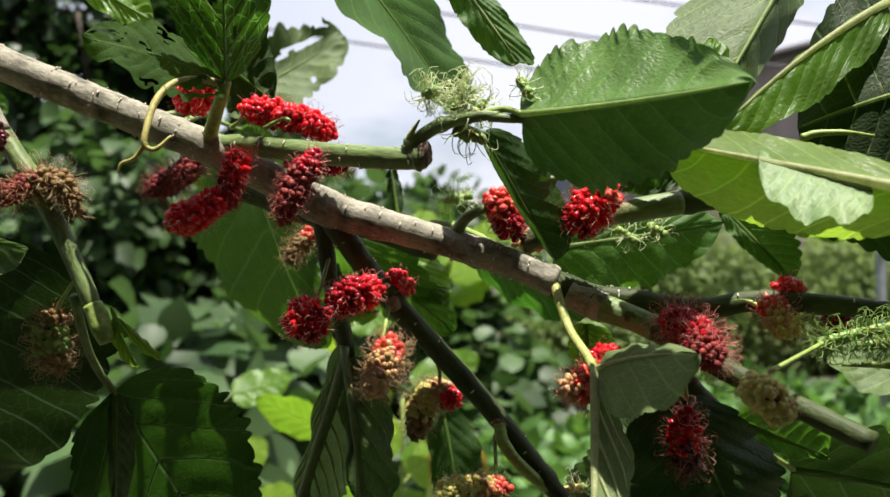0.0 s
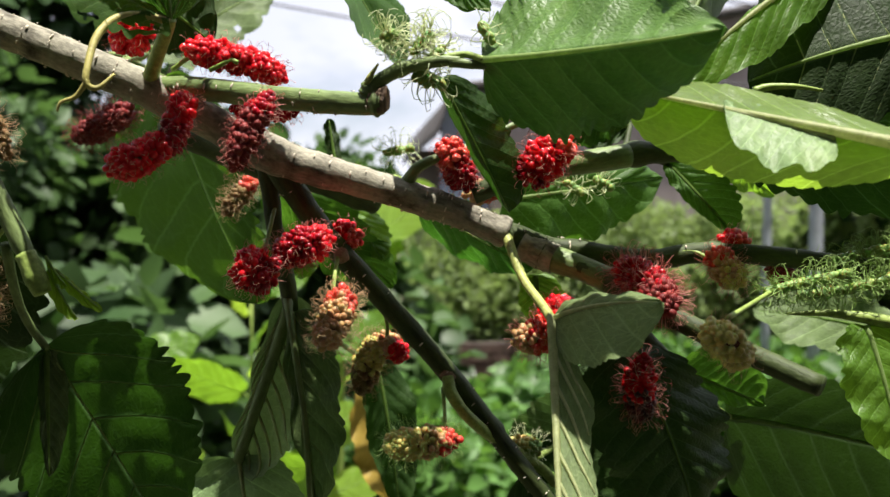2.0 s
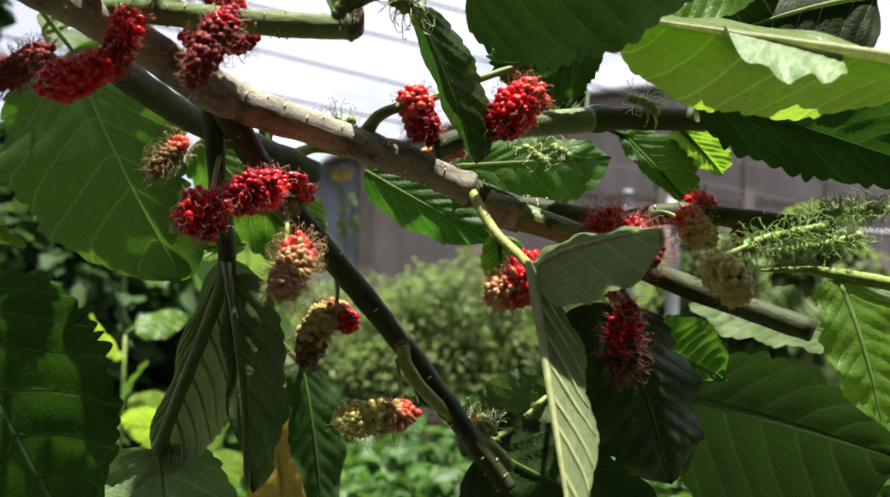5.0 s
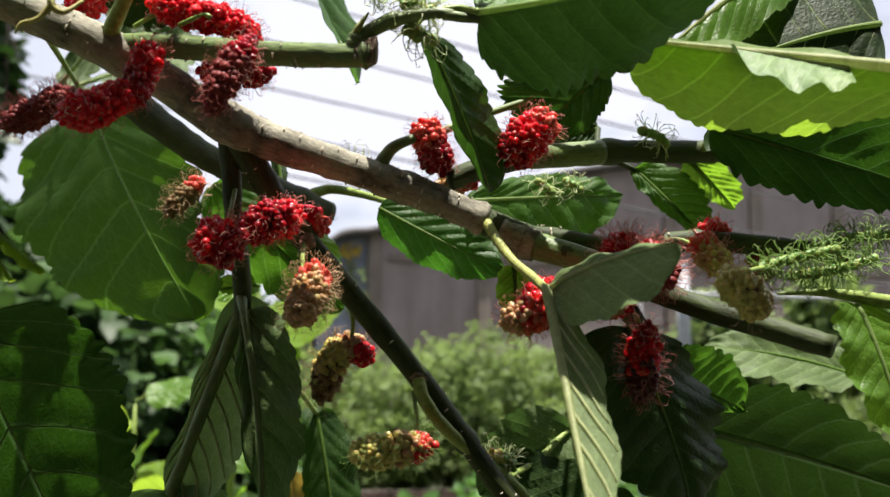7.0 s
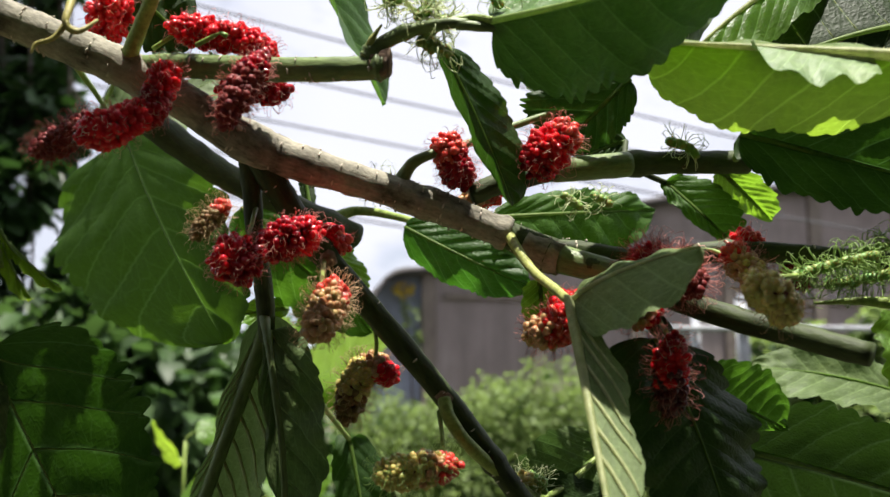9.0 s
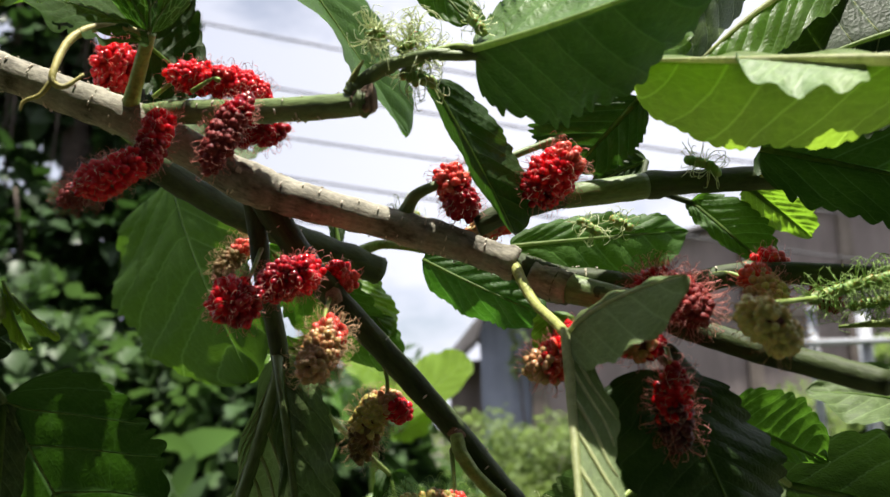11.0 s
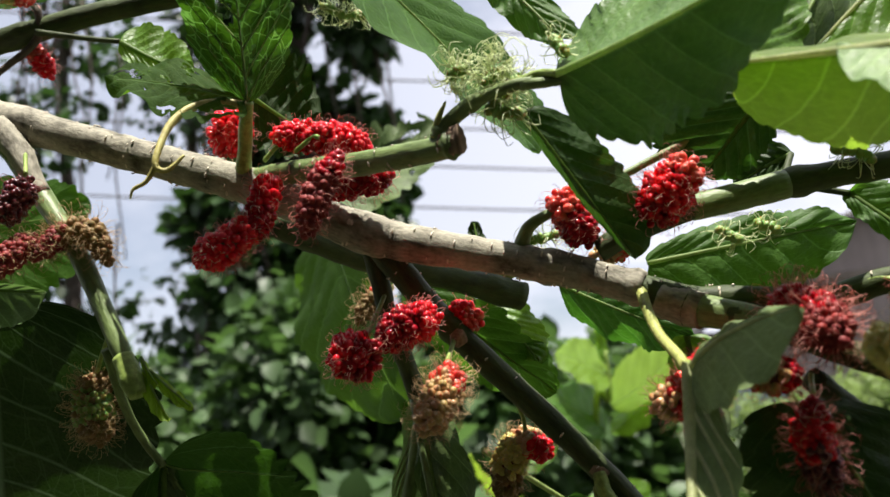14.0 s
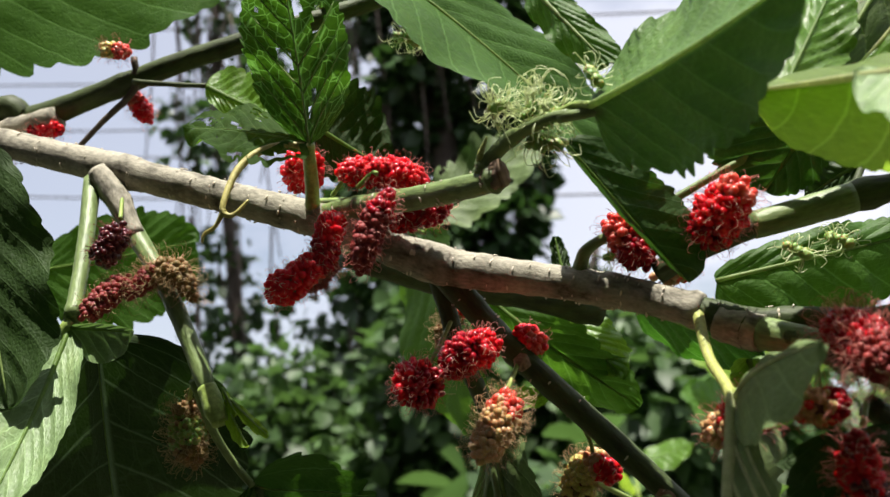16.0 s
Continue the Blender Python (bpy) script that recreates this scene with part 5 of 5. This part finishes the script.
leaf("green leaf behind the forked twigs", (-0.2940, 0.4100, 1.5585), (-0.1996, 0.4200, 1.5614), (-0.2405, 0.4150, 1.5831), (-0.2356, 0.4150, 1.5239), LEAF_MID, VEIN_DIM, 0.45, 0.002, 0.002, 0.003, 11, 0.10, seed=38)
leaf("pale hanging leaf with dull sheen", (-0.1580, 0.2890, 1.5051), (-0.1479, 0.2450, 1.4504), (-0.1402, 0.2680, 1.4692), (-0.1798, 0.2620, 1.4812), LEAF_PALE, VEIN_DIM, 0.42, 0.002, -0.002, 0.002, 13, 0.03, seed=39, rib=0.0010)
leaf("small pale leaf lobe at a stem fork", (-0.1571, 0.2885, 1.5049), (-0.1282, 0.2830, 1.4997), (-0.1403, 0.2840, 1.5040), (-0.1435, 0.2860, 1.4918), LEAF_PALE, VEIN_DIM, 0.45, 0, 0, 0.001, 7, 0.02, seed=40, rib=0.0006, veins=3)
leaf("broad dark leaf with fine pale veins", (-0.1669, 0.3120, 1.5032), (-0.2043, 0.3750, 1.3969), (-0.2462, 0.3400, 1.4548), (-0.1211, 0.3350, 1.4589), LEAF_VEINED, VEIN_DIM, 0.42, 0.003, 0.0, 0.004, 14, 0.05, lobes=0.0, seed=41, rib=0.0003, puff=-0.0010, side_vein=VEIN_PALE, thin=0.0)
leaf("small round leaf behind the stem", (-0.0215, 0.4250, 1.5140), (-0.0250, 0.4300, 1.5375), (-0.0268, 0.4260, 1.5265), (-0.0200, 0.4300, 1.5275), LEAF_DEEP, VEIN_DIM, 0.5, 0, 0, 0.001, 9, 0.08, seed=42)
leaf("withered yellow leaf hanging low", (0.0061, 0.7500, 1.3600), (0.0212, 0.7600, 1.2582), (-0.0150, 0.7500, 1.3145), (0.0310, 0.7600, 1.3195), LEAF_YELLOW, VEIN_DIM, 0.45, 0.008, 0.014, 0.014, 9, 0.04, [(0.0160, 0.7750, 1.3400)], seed=43)
leaf("narrow translucent hanging leaf", (-0.0012, 0.4600, 1.4187), (0.0098, 0.4600, 1.3467), (-0.0081, 0.4600, 1.3900), (0.0177, 0.4700, 1.3897), LEAF_FRONT, VEIN_DIM, 0.45, 0.003, 0.004, 0.004, 11, 0.05, [(-0.0246, 0.4000, 1.4432)], seed=44)
leaf("small fresh leaf behind the hanging twig", (-0.0191, 0.4200, 1.5024), (-0.0013, 0.4100, 1.4744), (-0.0190, 0.4200, 1.4859), (-0.0002, 0.4200, 1.4921), LEAF_LIT, VEIN_DIM, 0.45, 0.002, 0.002, 0.003, 9, 0.10, seed=45)
leaf("fresh green leaf behind the hanging stem", (-0.0300, 0.4200, 1.4720), (-0.0560, 0.4100, 1.4660), (-0.0430, 0.4150, 1.4740), (-0.0420, 0.4100, 1.4640), LEAF_LIT, VEIN_DIM, 0.45, 0.002, 0.002, 0.002, 9, 0.06, seed=49, veins=5)
leaf("small dark leaf behind the green stub", (0.0914, 0.352, 1.5295), (0.074, 0.362, 1.5235), (0.0812, 0.358, 1.534), (0.0841, 0.355, 1.521), LEAF_DEEP, VEIN_DIM, 0.45, 0.001, 0.002, 0.002, 9, 0.08, [(0.0850, 0.3400, 1.5175)], STEM_DARK, seed=56, veins=5)
leaf("small bright leaf below the leaf stem", (0.0502, 0.3300, 1.4732), (0.0515, 0.3300, 1.4540), (0.0441, 0.3300, 1.4653), (0.0602, 0.3300, 1.4657), LEAF_LIT, VEIN_DIM, 0.45, 0, 0, 0.002, 8, 0.08, seed=46)

# buds opening at the twig end
for k, (b0, t0, sa, sb) in enumerate((
        ((-0.1071, 0.3030, 1.4772), (-0.0919, 0.3000, 1.4645), (-0.0990, 0.3050, 1.4743), (-0.1006, 0.3000, 1.4679)),
        ((-0.1086, 0.3030, 1.4772), (-0.0996, 0.3010, 1.4617), (-0.1033, 0.3050, 1.4696), (-0.1057, 0.2990, 1.4674)),
        ((-0.1096, 0.3030, 1.4809), (-0.1021, 0.2990, 1.4720), (-0.1045, 0.3030, 1.4781), (-0.1063, 0.2990, 1.4748)))):
    m0 = (vec(b0) + vec(t0)) / 2
    sa, sb = (vec(sa) + m0) / 2, (vec(sb) + m0) / 2
    leaf("unfolding pale green bud leaf", b0, t0, sa, sb, LEAF_FRESH, VEIN_PALE, 0.45, 0.001, 0.003, 0.001, 6, 0.01, seed=50 + k, rib=0.0005, fine=0.8, veins=3, group="bud leaves", name="bud_leaf")

# ---- berries ----
RED, DEEP, DUSK, CORAL, PINK, GOLD, BROWN, GREEN = B_RED, B_DEEP, B_DUSK, B_CORAL, B_PINK, B_GOLD, B_BROWN, B_GREEN
mulberry("bright red mulberry with pale curled styles", [(-0.0880, 0.3040, 1.5093), (-0.0809, 0.3030, 1.5115), (-0.0745, 0.3050, 1.5164)], .0070, [RED], HAIR_PINK, .0034, 0.7, seed=1)
mulberry("deep red mulberry touching another", [(-0.0727, 0.3060, 1.5160), (-0.0702, 0.3060, 1.5229), (-0.0684, 0.3070, 1.5298)], .0062, [DEEP, RED], HAIR_DARK, .0036, 1.0, seed=2)
mulberry("dusky red mulberry in the shade", [(-0.1199, 0.3820, 1.5247), (-0.1101, 0.3780, 1.5285), (-0.1015, 0.3720, 1.5330)], .0068, [DUSK], HAIR_DARK, .0045, 2.0, seed=3)
mulberry("round red mulberry on top of the branch", [(-0.0905, 0.3290, 1.5556), (-0.0882, 0.3290, 1.5552)], .0100, [RED], HAIR_DARK, .0036, 1.0, seed=4)
mulberry("bright red mulberry on the cut shoot", [(-0.0662, 0.3170, 1.5478), (-0.0559, 0.3160, 1.5458)], .0062, [RED], HAIR_DARK, .0032, 0.8, [(-0.0744, 0.3200, 1.5416), (-0.0699, 0.3180, 1.5444), (-0.0660, 0.3170, 1.5468)], seed=5)
mulberry("long bright red mulberry on the cut shoot", [(-0.0550, 0.3130, 1.5442), (-0.0480, 0.3120, 1.5436), (-0.0400, 0.3110, 1.5394)], .0060, [RED], HAIR_DARK, .0034, 0.9, [(-0.0610, 0.3120, 1.5405), (-0.0542, 0.3090, 1.5433), (-0.0518, 0.3080, 1.5426)], seed=6)
# Dusky skins: its own dullness, plus the shade it hangs in.
mulberry("dull dark red hanging mulberry", [(-0.0411, 0.2890, 1.5282), (-0.0458, 0.2870, 1.5205), (-0.0497, 0.2870, 1.5107)], .0056, [DEEP, DUSK, DUSK], HAIR_DARK, .0036, 1.3, seed=7)
mulberry("red mulberry behind the cut shoot", [(-0.0515, 0.3180, 1.5290), (-0.0455, 0.3180, 1.5288)], .0055, [RED, DEEP], HAIR_DARK, .0036, 1.1, seed=8)
mulberry("dark red mulberry behind the cut shoot", [(-0.0416, 0.3180, 1.5288), (-0.0356, 0.3180, 1.5301)], .0052, [DEEP], HAIR_DARK, .0042, 1.2, seed=9)
mulberry("glossy deep red hanging mulberry", [(-0.0491, 0.3150, 1.4770), (-0.0448, 0.3140, 1.4743)], .0090, [RED, DEEP], HAIR_GLINT, .0036, 1.0, [(-0.0422, 0.3380, 1.4970), (-0.0439, 0.3250, 1.4856), (-0.0454, 0.3180, 1.4801)], seed=10)
mulberry("glossy dark red mulberry beside a stem", [(-0.0369, 0.3220, 1.4815), (-0.0311, 0.3200, 1.4840), (-0.0259, 0.3210, 1.4851)], .0080, [DEEP, DEEP, RED], HAIR_GLINT, .0036, 1.0, seed=11)
mulberry("red mulberry tip behind the hanging twig", [(-0.0188, 0.3400, 1.4886), (-0.0145, 0.3400, 1.4859)], .0058, [RED, CORAL], HAIR_DARK, .003, 0.7, seed=12)
mulberry("brownish unripe mulberry in the shade", [(-0.0554, 0.3860, 1.5066), (-0.0599, 0.3850, 1.5014), (-0.0639, 0.3850, 1.4967)], .0052, [CORAL, BROWN, BROWN], HAIR_TAN, .0050, 1.6, seed=13)
mulberry("half-ripe pinkish mulberry on a thin stalk", [(-0.0182, 0.3130, 1.4668), (-0.0204, 0.3080, 1.4611), (-0.0234, 0.3040, 1.4546)], .0070, [CORAL, PINK, PINK], HAIR_TAN, .0046, 1.7, [(-0.0200, 0.3350, 1.4800), (-0.0209, 0.3280, 1.4743), (-0.0215, 0.3180, 1.4683)], seed=14)
mulberry("yellow-green mulberry with a brown tip", [(-0.0049, 0.3500, 1.4458), (-0.0086, 0.3500, 1.4404), (-0.0105, 0.3520, 1.4312)], .0070, [GOLD, GOLD, BROWN], HAIR_TAN, .0045, 1.4, [(-0.0033, 0.3410, 1.4592), (-0.0019, 0.3450, 1.4528), (-0.0025, 0.3490, 1.4458)], seed=15)
mulberry("short red mulberry beside a green one", [(-0.0031, 0.3490, 1.4470), (0.0023, 0.3480, 1.4432)], .0060, [PINK, RED], HAIR_TAN, .0034, 0.6, seed=16)
mulberry("unripe yellow-green mulberry with long styles", [(0.0002, 0.3360, 1.4113), (0.0097, 0.3330, 1.4129), (0.0193, 0.3310, 1.4140)], .0072, [GOLD, GOLD, GOLD, GOLD, PINK, CORAL], HAIR_GREEN, .0054, 1.1, [(0.0183, 0.3410, 1.4311), (0.0184, 0.3360, 1.4239), (0.0184, 0.3320, 1.4168)], seed=17)
mulberry("red mulberry sheltered by a folded leaf", [(0.0187, 0.3260, 1.5168), (0.0232, 0.3280, 1.5073)], .0076, [CORAL, DEEP], HAIR_DARK, .0036, 1.1, seed=18)
mulberry("bright red mulberry on a green stub", [(0.0538, 0.3115, 1.5178), (0.0495, 0.3130, 1.5137), (0.0462, 0.3145, 1.5092)], .0092, [CORAL, RED, RED, DEEP], HAIR_DARK, .0042, 1.0, seed=19)
mulberry("pinkish mulberry half hidden by a leaf", [(0.0288, 0.3380, 1.5024), (0.0365, 0.3380, 1.5040)], .0056, [PINK, CORAL], HAIR_PINK, .003, 0.8, seed=20)
mulberry("coral mulberry with dark styles", [(0.0414, 0.3020, 1.4541), (0.0469, 0.3010, 1.4559), (0.0517, 0.3000, 1.4588)], .0074, [PINK, CORAL, RED], HAIR_DARK, .0044, 1.1, [(0.0472, 0.2940, 1.4643), (0.0492, 0.2970, 1.4620)], seed=21)
mulberry("small red mulberry behind a leaf stem", [(0.0497, 0.3100, 1.4630), (0.0554, 0.3100, 1.4649)], .0048, [RED], HAIR_DARK, .003, 0.8, seed=22)
mulberry("dark red mulberry bristling with styles", [(0.0739, 0.3000, 1.4770), (0.0787, 0.2920, 1.4728), (0.0811, 0.2830, 1.4673)], .0078, [DEEP, DEEP, DUSK], HAIR_DARK, .0058, 1.7, seed=23)
# Black skins on its lower half stand for the shade it hangs in.
mulberry("dark red mulberry, lower drupelets blackened for shade", [(0.0723, 0.2770, 1.4490), (0.0721, 0.2800, 1.4409), (0.0752, 0.2860, 1.4327)], .0060, [DEEP, RED, B_BLACK, B_BLACK], HAIR_DARK, .0046, 1.3, [(0.0770, 0.2970, 1.4583), (0.0749, 0.2870, 1.4535)], seed=24)
mulberry("small pinkish mulberry with dark styles", [(0.0611, 0.2850, 1.4606), (0.0659, 0.2850, 1.4586), (0.0697, 0.2860, 1.4587)], .0056, [CORAL, PINK, DEEP], HAIR_DARK, .0040, 1.2, [(0.0674, 0.2920, 1.4687), (0.0664, 0.2870, 1.4619)], seed=25)
mulberry("pink and yellow mulberry on the upper fork", [(0.1094, 0.3100, 1.4810), (0.1110, 0.3080, 1.4770), (0.1139, 0.3060, 1.4739)], .0068, [CORAL, PINK, GOLD], HAIR_DARK, .0050, 1.2, [(0.0943, 0.3160, 1.4817), (0.1011, 0.3130, 1.4826), (0.1058, 0.3100, 1.4805)], seed=26)
mulberry("small red mulberry on the upper fork", [(0.1145, 0.3140, 1.4870), (0.1187, 0.3140, 1.4864)], .0044, [RED, CORAL], HAIR_DARK, .003, 0.9, seed=27)
mulberry("golden unripe mulberry with tangled styles", [(0.0833, 0.2500, 1.4625), (0.0869, 0.2490, 1.4599), (0.0907, 0.2500, 1.4561)], .0064, [GOLD, GOLD, GOLD], HAIR_TAN, .0036, 1.0, [(0.1203, 0.2900, 1.4713), (0.0906, 0.2580, 1.4656)], seed=28)
mulberry("brownish mulberry beside pale flowers", [(0.1314, 0.3120, 1.4775), (0.1337, 0.3120, 1.4727)], .0052, [DUSK], HAIR_TAN, .004, 1.3, seed=29)
mulberry("coral red mulberry on the upper branch", [(-0.1795, 0.3520, 1.6095), (-0.1735, 0.3520, 1.6000)], .0052, [CORAL, RED], HAIR_DARK, .0036, 1.0, seed=30)
mulberry("small orange mulberry with dark styles", [(-0.1796, 0.3360, 1.6251), (-0.1728, 0.3380, 1.6237)], .0046, [B_GOLD, CORAL], HAIR_DARK, .004, 1.2, seed=31)
mulberry("bright red mulberry at the branch node", [(-0.2447, 0.3400, 1.5967), (-0.2334, 0.3400, 1.5945)], .0066, [RED, DEEP], HAIR_DARK, .0038, 1.1, seed=32)
mulberry("red mulberry at the branch node", [(-0.2226, 0.3410, 1.6002), (-0.2119, 0.3410, 1.5995)], .0056, [DEEP, RED], HAIR_DARK, .0038, 1.1, seed=33)
mulberry("brown-red mulberry at a leaf stem", [(-0.1521, 0.2920, 1.5102), (-0.1489, 0.2960, 1.5145), (-0.1456, 0.3000, 1.5197)], .0054, [DUSK], HAIR_TAN, .0036, 1.2, seed=34)
mulberry("curved brown unripe mulberry with long styles", [(-0.1417, 0.3020, 1.5167), (-0.1364, 0.3050, 1.5221), (-0.1278, 0.3060, 1.5224), (-0.1235, 0.3070, 1.5141)], .0052, [DUSK, BROWN, BROWN], HAIR_TAN, .0056, 1.7, seed=35)
mulberry("nearly black mulberry hanging in the shade", [(-0.1470, 0.3000, 1.5369), (-0.1512, 0.2980, 1.5297)], .0066, [B_BLACK], HAIR_DARK, .0036, 1.1, [(-0.1575, 0.3160, 1.5544), (-0.1503, 0.3060, 1.5439)], seed=36)
mulberry("shaded green-brown mulberry with long styles", [(-0.1359, 0.3210, 1.4759), (-0.1367, 0.3210, 1.4682), (-0.1352, 0.3210, 1.4608)], .0076, [BROWN, GREEN, BROWN], HAIR_TAN, .0052, 1.6, [(-0.1209, 0.3070, 1.4918), (-0.1285, 0.3140, 1.4853), (-0.1338, 0.3190, 1.4791)], seed=37)
mulberry("small green mulberry below the twig", [(0.0490, 0.3500, 1.4078), (0.0543, 0.3500, 1.4059)], .0050, [GOLD, GREEN], HAIR_PALE, .0056, 1.5, seed=38)


def catkin(label, axis, r=0.0022, ln=0.0066, per=6.0, seed=0, sty=HAIR_PALE, mats=(B_GREEN,)):
    return mulberry(label, axis, r, list(mats), sty, ln, per, None, seed, 0.0022, "flower_catkin", "flower", "mulberry flowers", 0.00017, 1.3)


catkin("fresh green flower catkin with white curled styles", [(-0.0059, 0.2870, 1.5480), (-0.0031, 0.2880, 1.5491)], seed=60)
catkin("fresh green flower catkin with white curled styles", [(0.0038, 0.2880, 1.5449), (0.0078, 0.2900, 1.5493)], seed=61, ln=0.0076)
catkin("fresh green flower catkin with white curled styles", [(0.0086, 0.2900, 1.5420), (0.0112, 0.2910, 1.5451)], seed=62)
catkin("small hanging flower catkin", [(0.0039, 0.2870, 1.5361), (0.0101, 0.2870, 1.5344)], .0022, .0070, 1.6, 63)
catkin("tiny green flower at a leaf stalk", [(0.0234, 0.2820, 1.5505), (0.0250, 0.2810, 1.5475)], .0022, .0050, 2.0, 64)
catkin("white-styled flower behind the stem", [(0.0015, 0.4050, 1.5213), (0.0094, 0.4050, 1.5227)], .0022, .0090, 2.0, 65)
catkin("long green flower catkin with hooked styles", [(0.1174, 0.2870, 1.4709), (0.1271, 0.2850, 1.4737), (0.1407, 0.2840, 1.4768)], .0018, .0066, 3.6, 66, HAIR_GREEN)
catkin("long green flower catkin with hooked styles", [(0.1317, 0.2920, 1.4692), (0.1449, 0.2900, 1.4712), (0.1583, 0.2880, 1.4751)], .0018, .0066, 3.6, 67, HAIR_GREEN)
catkin("long green flower catkin with hooked styles", [(0.1463, 0.3000, 1.4804), (0.1618, 0.3000, 1.4837), (0.1799, 0.3000, 1.4856)], .0018, .0066, 3.6, 68, HAIR_GREEN)
catkin("pale flower tuft on the cut stub", [(0.1018, 0.3350, 1.5247), (0.1068, 0.3340, 1.5231), (0.1095, 0.3340, 1.5207)], .0022, .0065, 1.8, 69)
catkin("green flower below the cut stub", [(0.0671, 0.3480, 1.5058), (0.0699, 0.3480, 1.5038)], .0022, .0060, 2.0, 70)
catkin("green flower below the cut stub", [(0.0786, 0.3520, 1.5082), (0.0820, 0.3520, 1.5062)], .0022, .0060, 2.0, 71)
catkin("white flower tuft under a high leaf", [(-0.0714, 0.3850, 1.6239), (-0.0629, 0.3850, 1.6188), (-0.0554, 0.3850, 1.6175)], .0022, .0060, 2.0, 72)

# ---- young plants close behind ----
young = thing("sapling", "young sapling with bright leaves at its tip", "sapling", (-0.03, 1.25, 0), "saplings")
part("stem", tube([(-0.03, 1.25, 0), (-0.0199, 1.25, 1.3353), (0.0055, 1.25, 1.47), (0.0066, 1.25, 1.53)], [0.007, 0.005, 0.003, 0.0015], 24, 8), STEM_FRESH, young)
for k, (b0, t0, sa, sb, mat) in enumerate((
        ((0.0073, 1.25, 1.4959), (-0.0570, 1.22, 1.5290), (-0.0167, 1.31, 1.5443), (-0.0229, 1.20, 1.4826), LEAF_FRESH),
        ((0.0063, 1.25, 1.4588), (0.1046, 1.22, 1.5246), (0.0388, 1.32, 1.5349), (0.0692, 1.19, 1.4749), LEAF_FRESH),
        ((0.0047, 1.25, 1.5126), (0.0015, 1.25, 1.5661), (-0.0053, 1.25, 1.5418), (0.0093, 1.25, 1.5361), LEAF_LIT),
        ((-0.0052, 1.25, 1.4300), (-0.0704, 1.21, 1.4794), (-0.0299, 1.30, 1.4846), (-0.0410, 1.19, 1.4307), LEAF_MID),
        ((0.0016, 1.25, 1.4274), (0.0568, 1.21, 1.4653), (0.0237, 1.27, 1.4610), (0.0392, 1.22, 1.4336), LEAF_LIT))):
    leaf("bright yellow-green young leaf", b0, t0, sa, sb, mat, VEIN_PALE, 0.45, 0.004, 0.006, 0.004, 12, 0.05, seed=300 + k, rib=0.0010, veins=5, fine=0.8, group="sapling leaves")
bare = thing("sapling", "thin sapling stem with one withered leaf", "sapling", (0.03, 0.78, 0), "saplings")
part("stem", tube([(0.03, 0.78, 0), (0.02, 0.785, 0.8), (0.0170, 0.7765, 1.3450)], [0.005, 0.004, 0.002], 20, 8), STEM_OLIVE, bare)
sapling(-0.135, 1.20, 1.40, 9, 4)
sapling(-0.05, 1.10, 1.33, 7, 5)
sapling(-0.30, 1.25, 1.30, 8, 6)
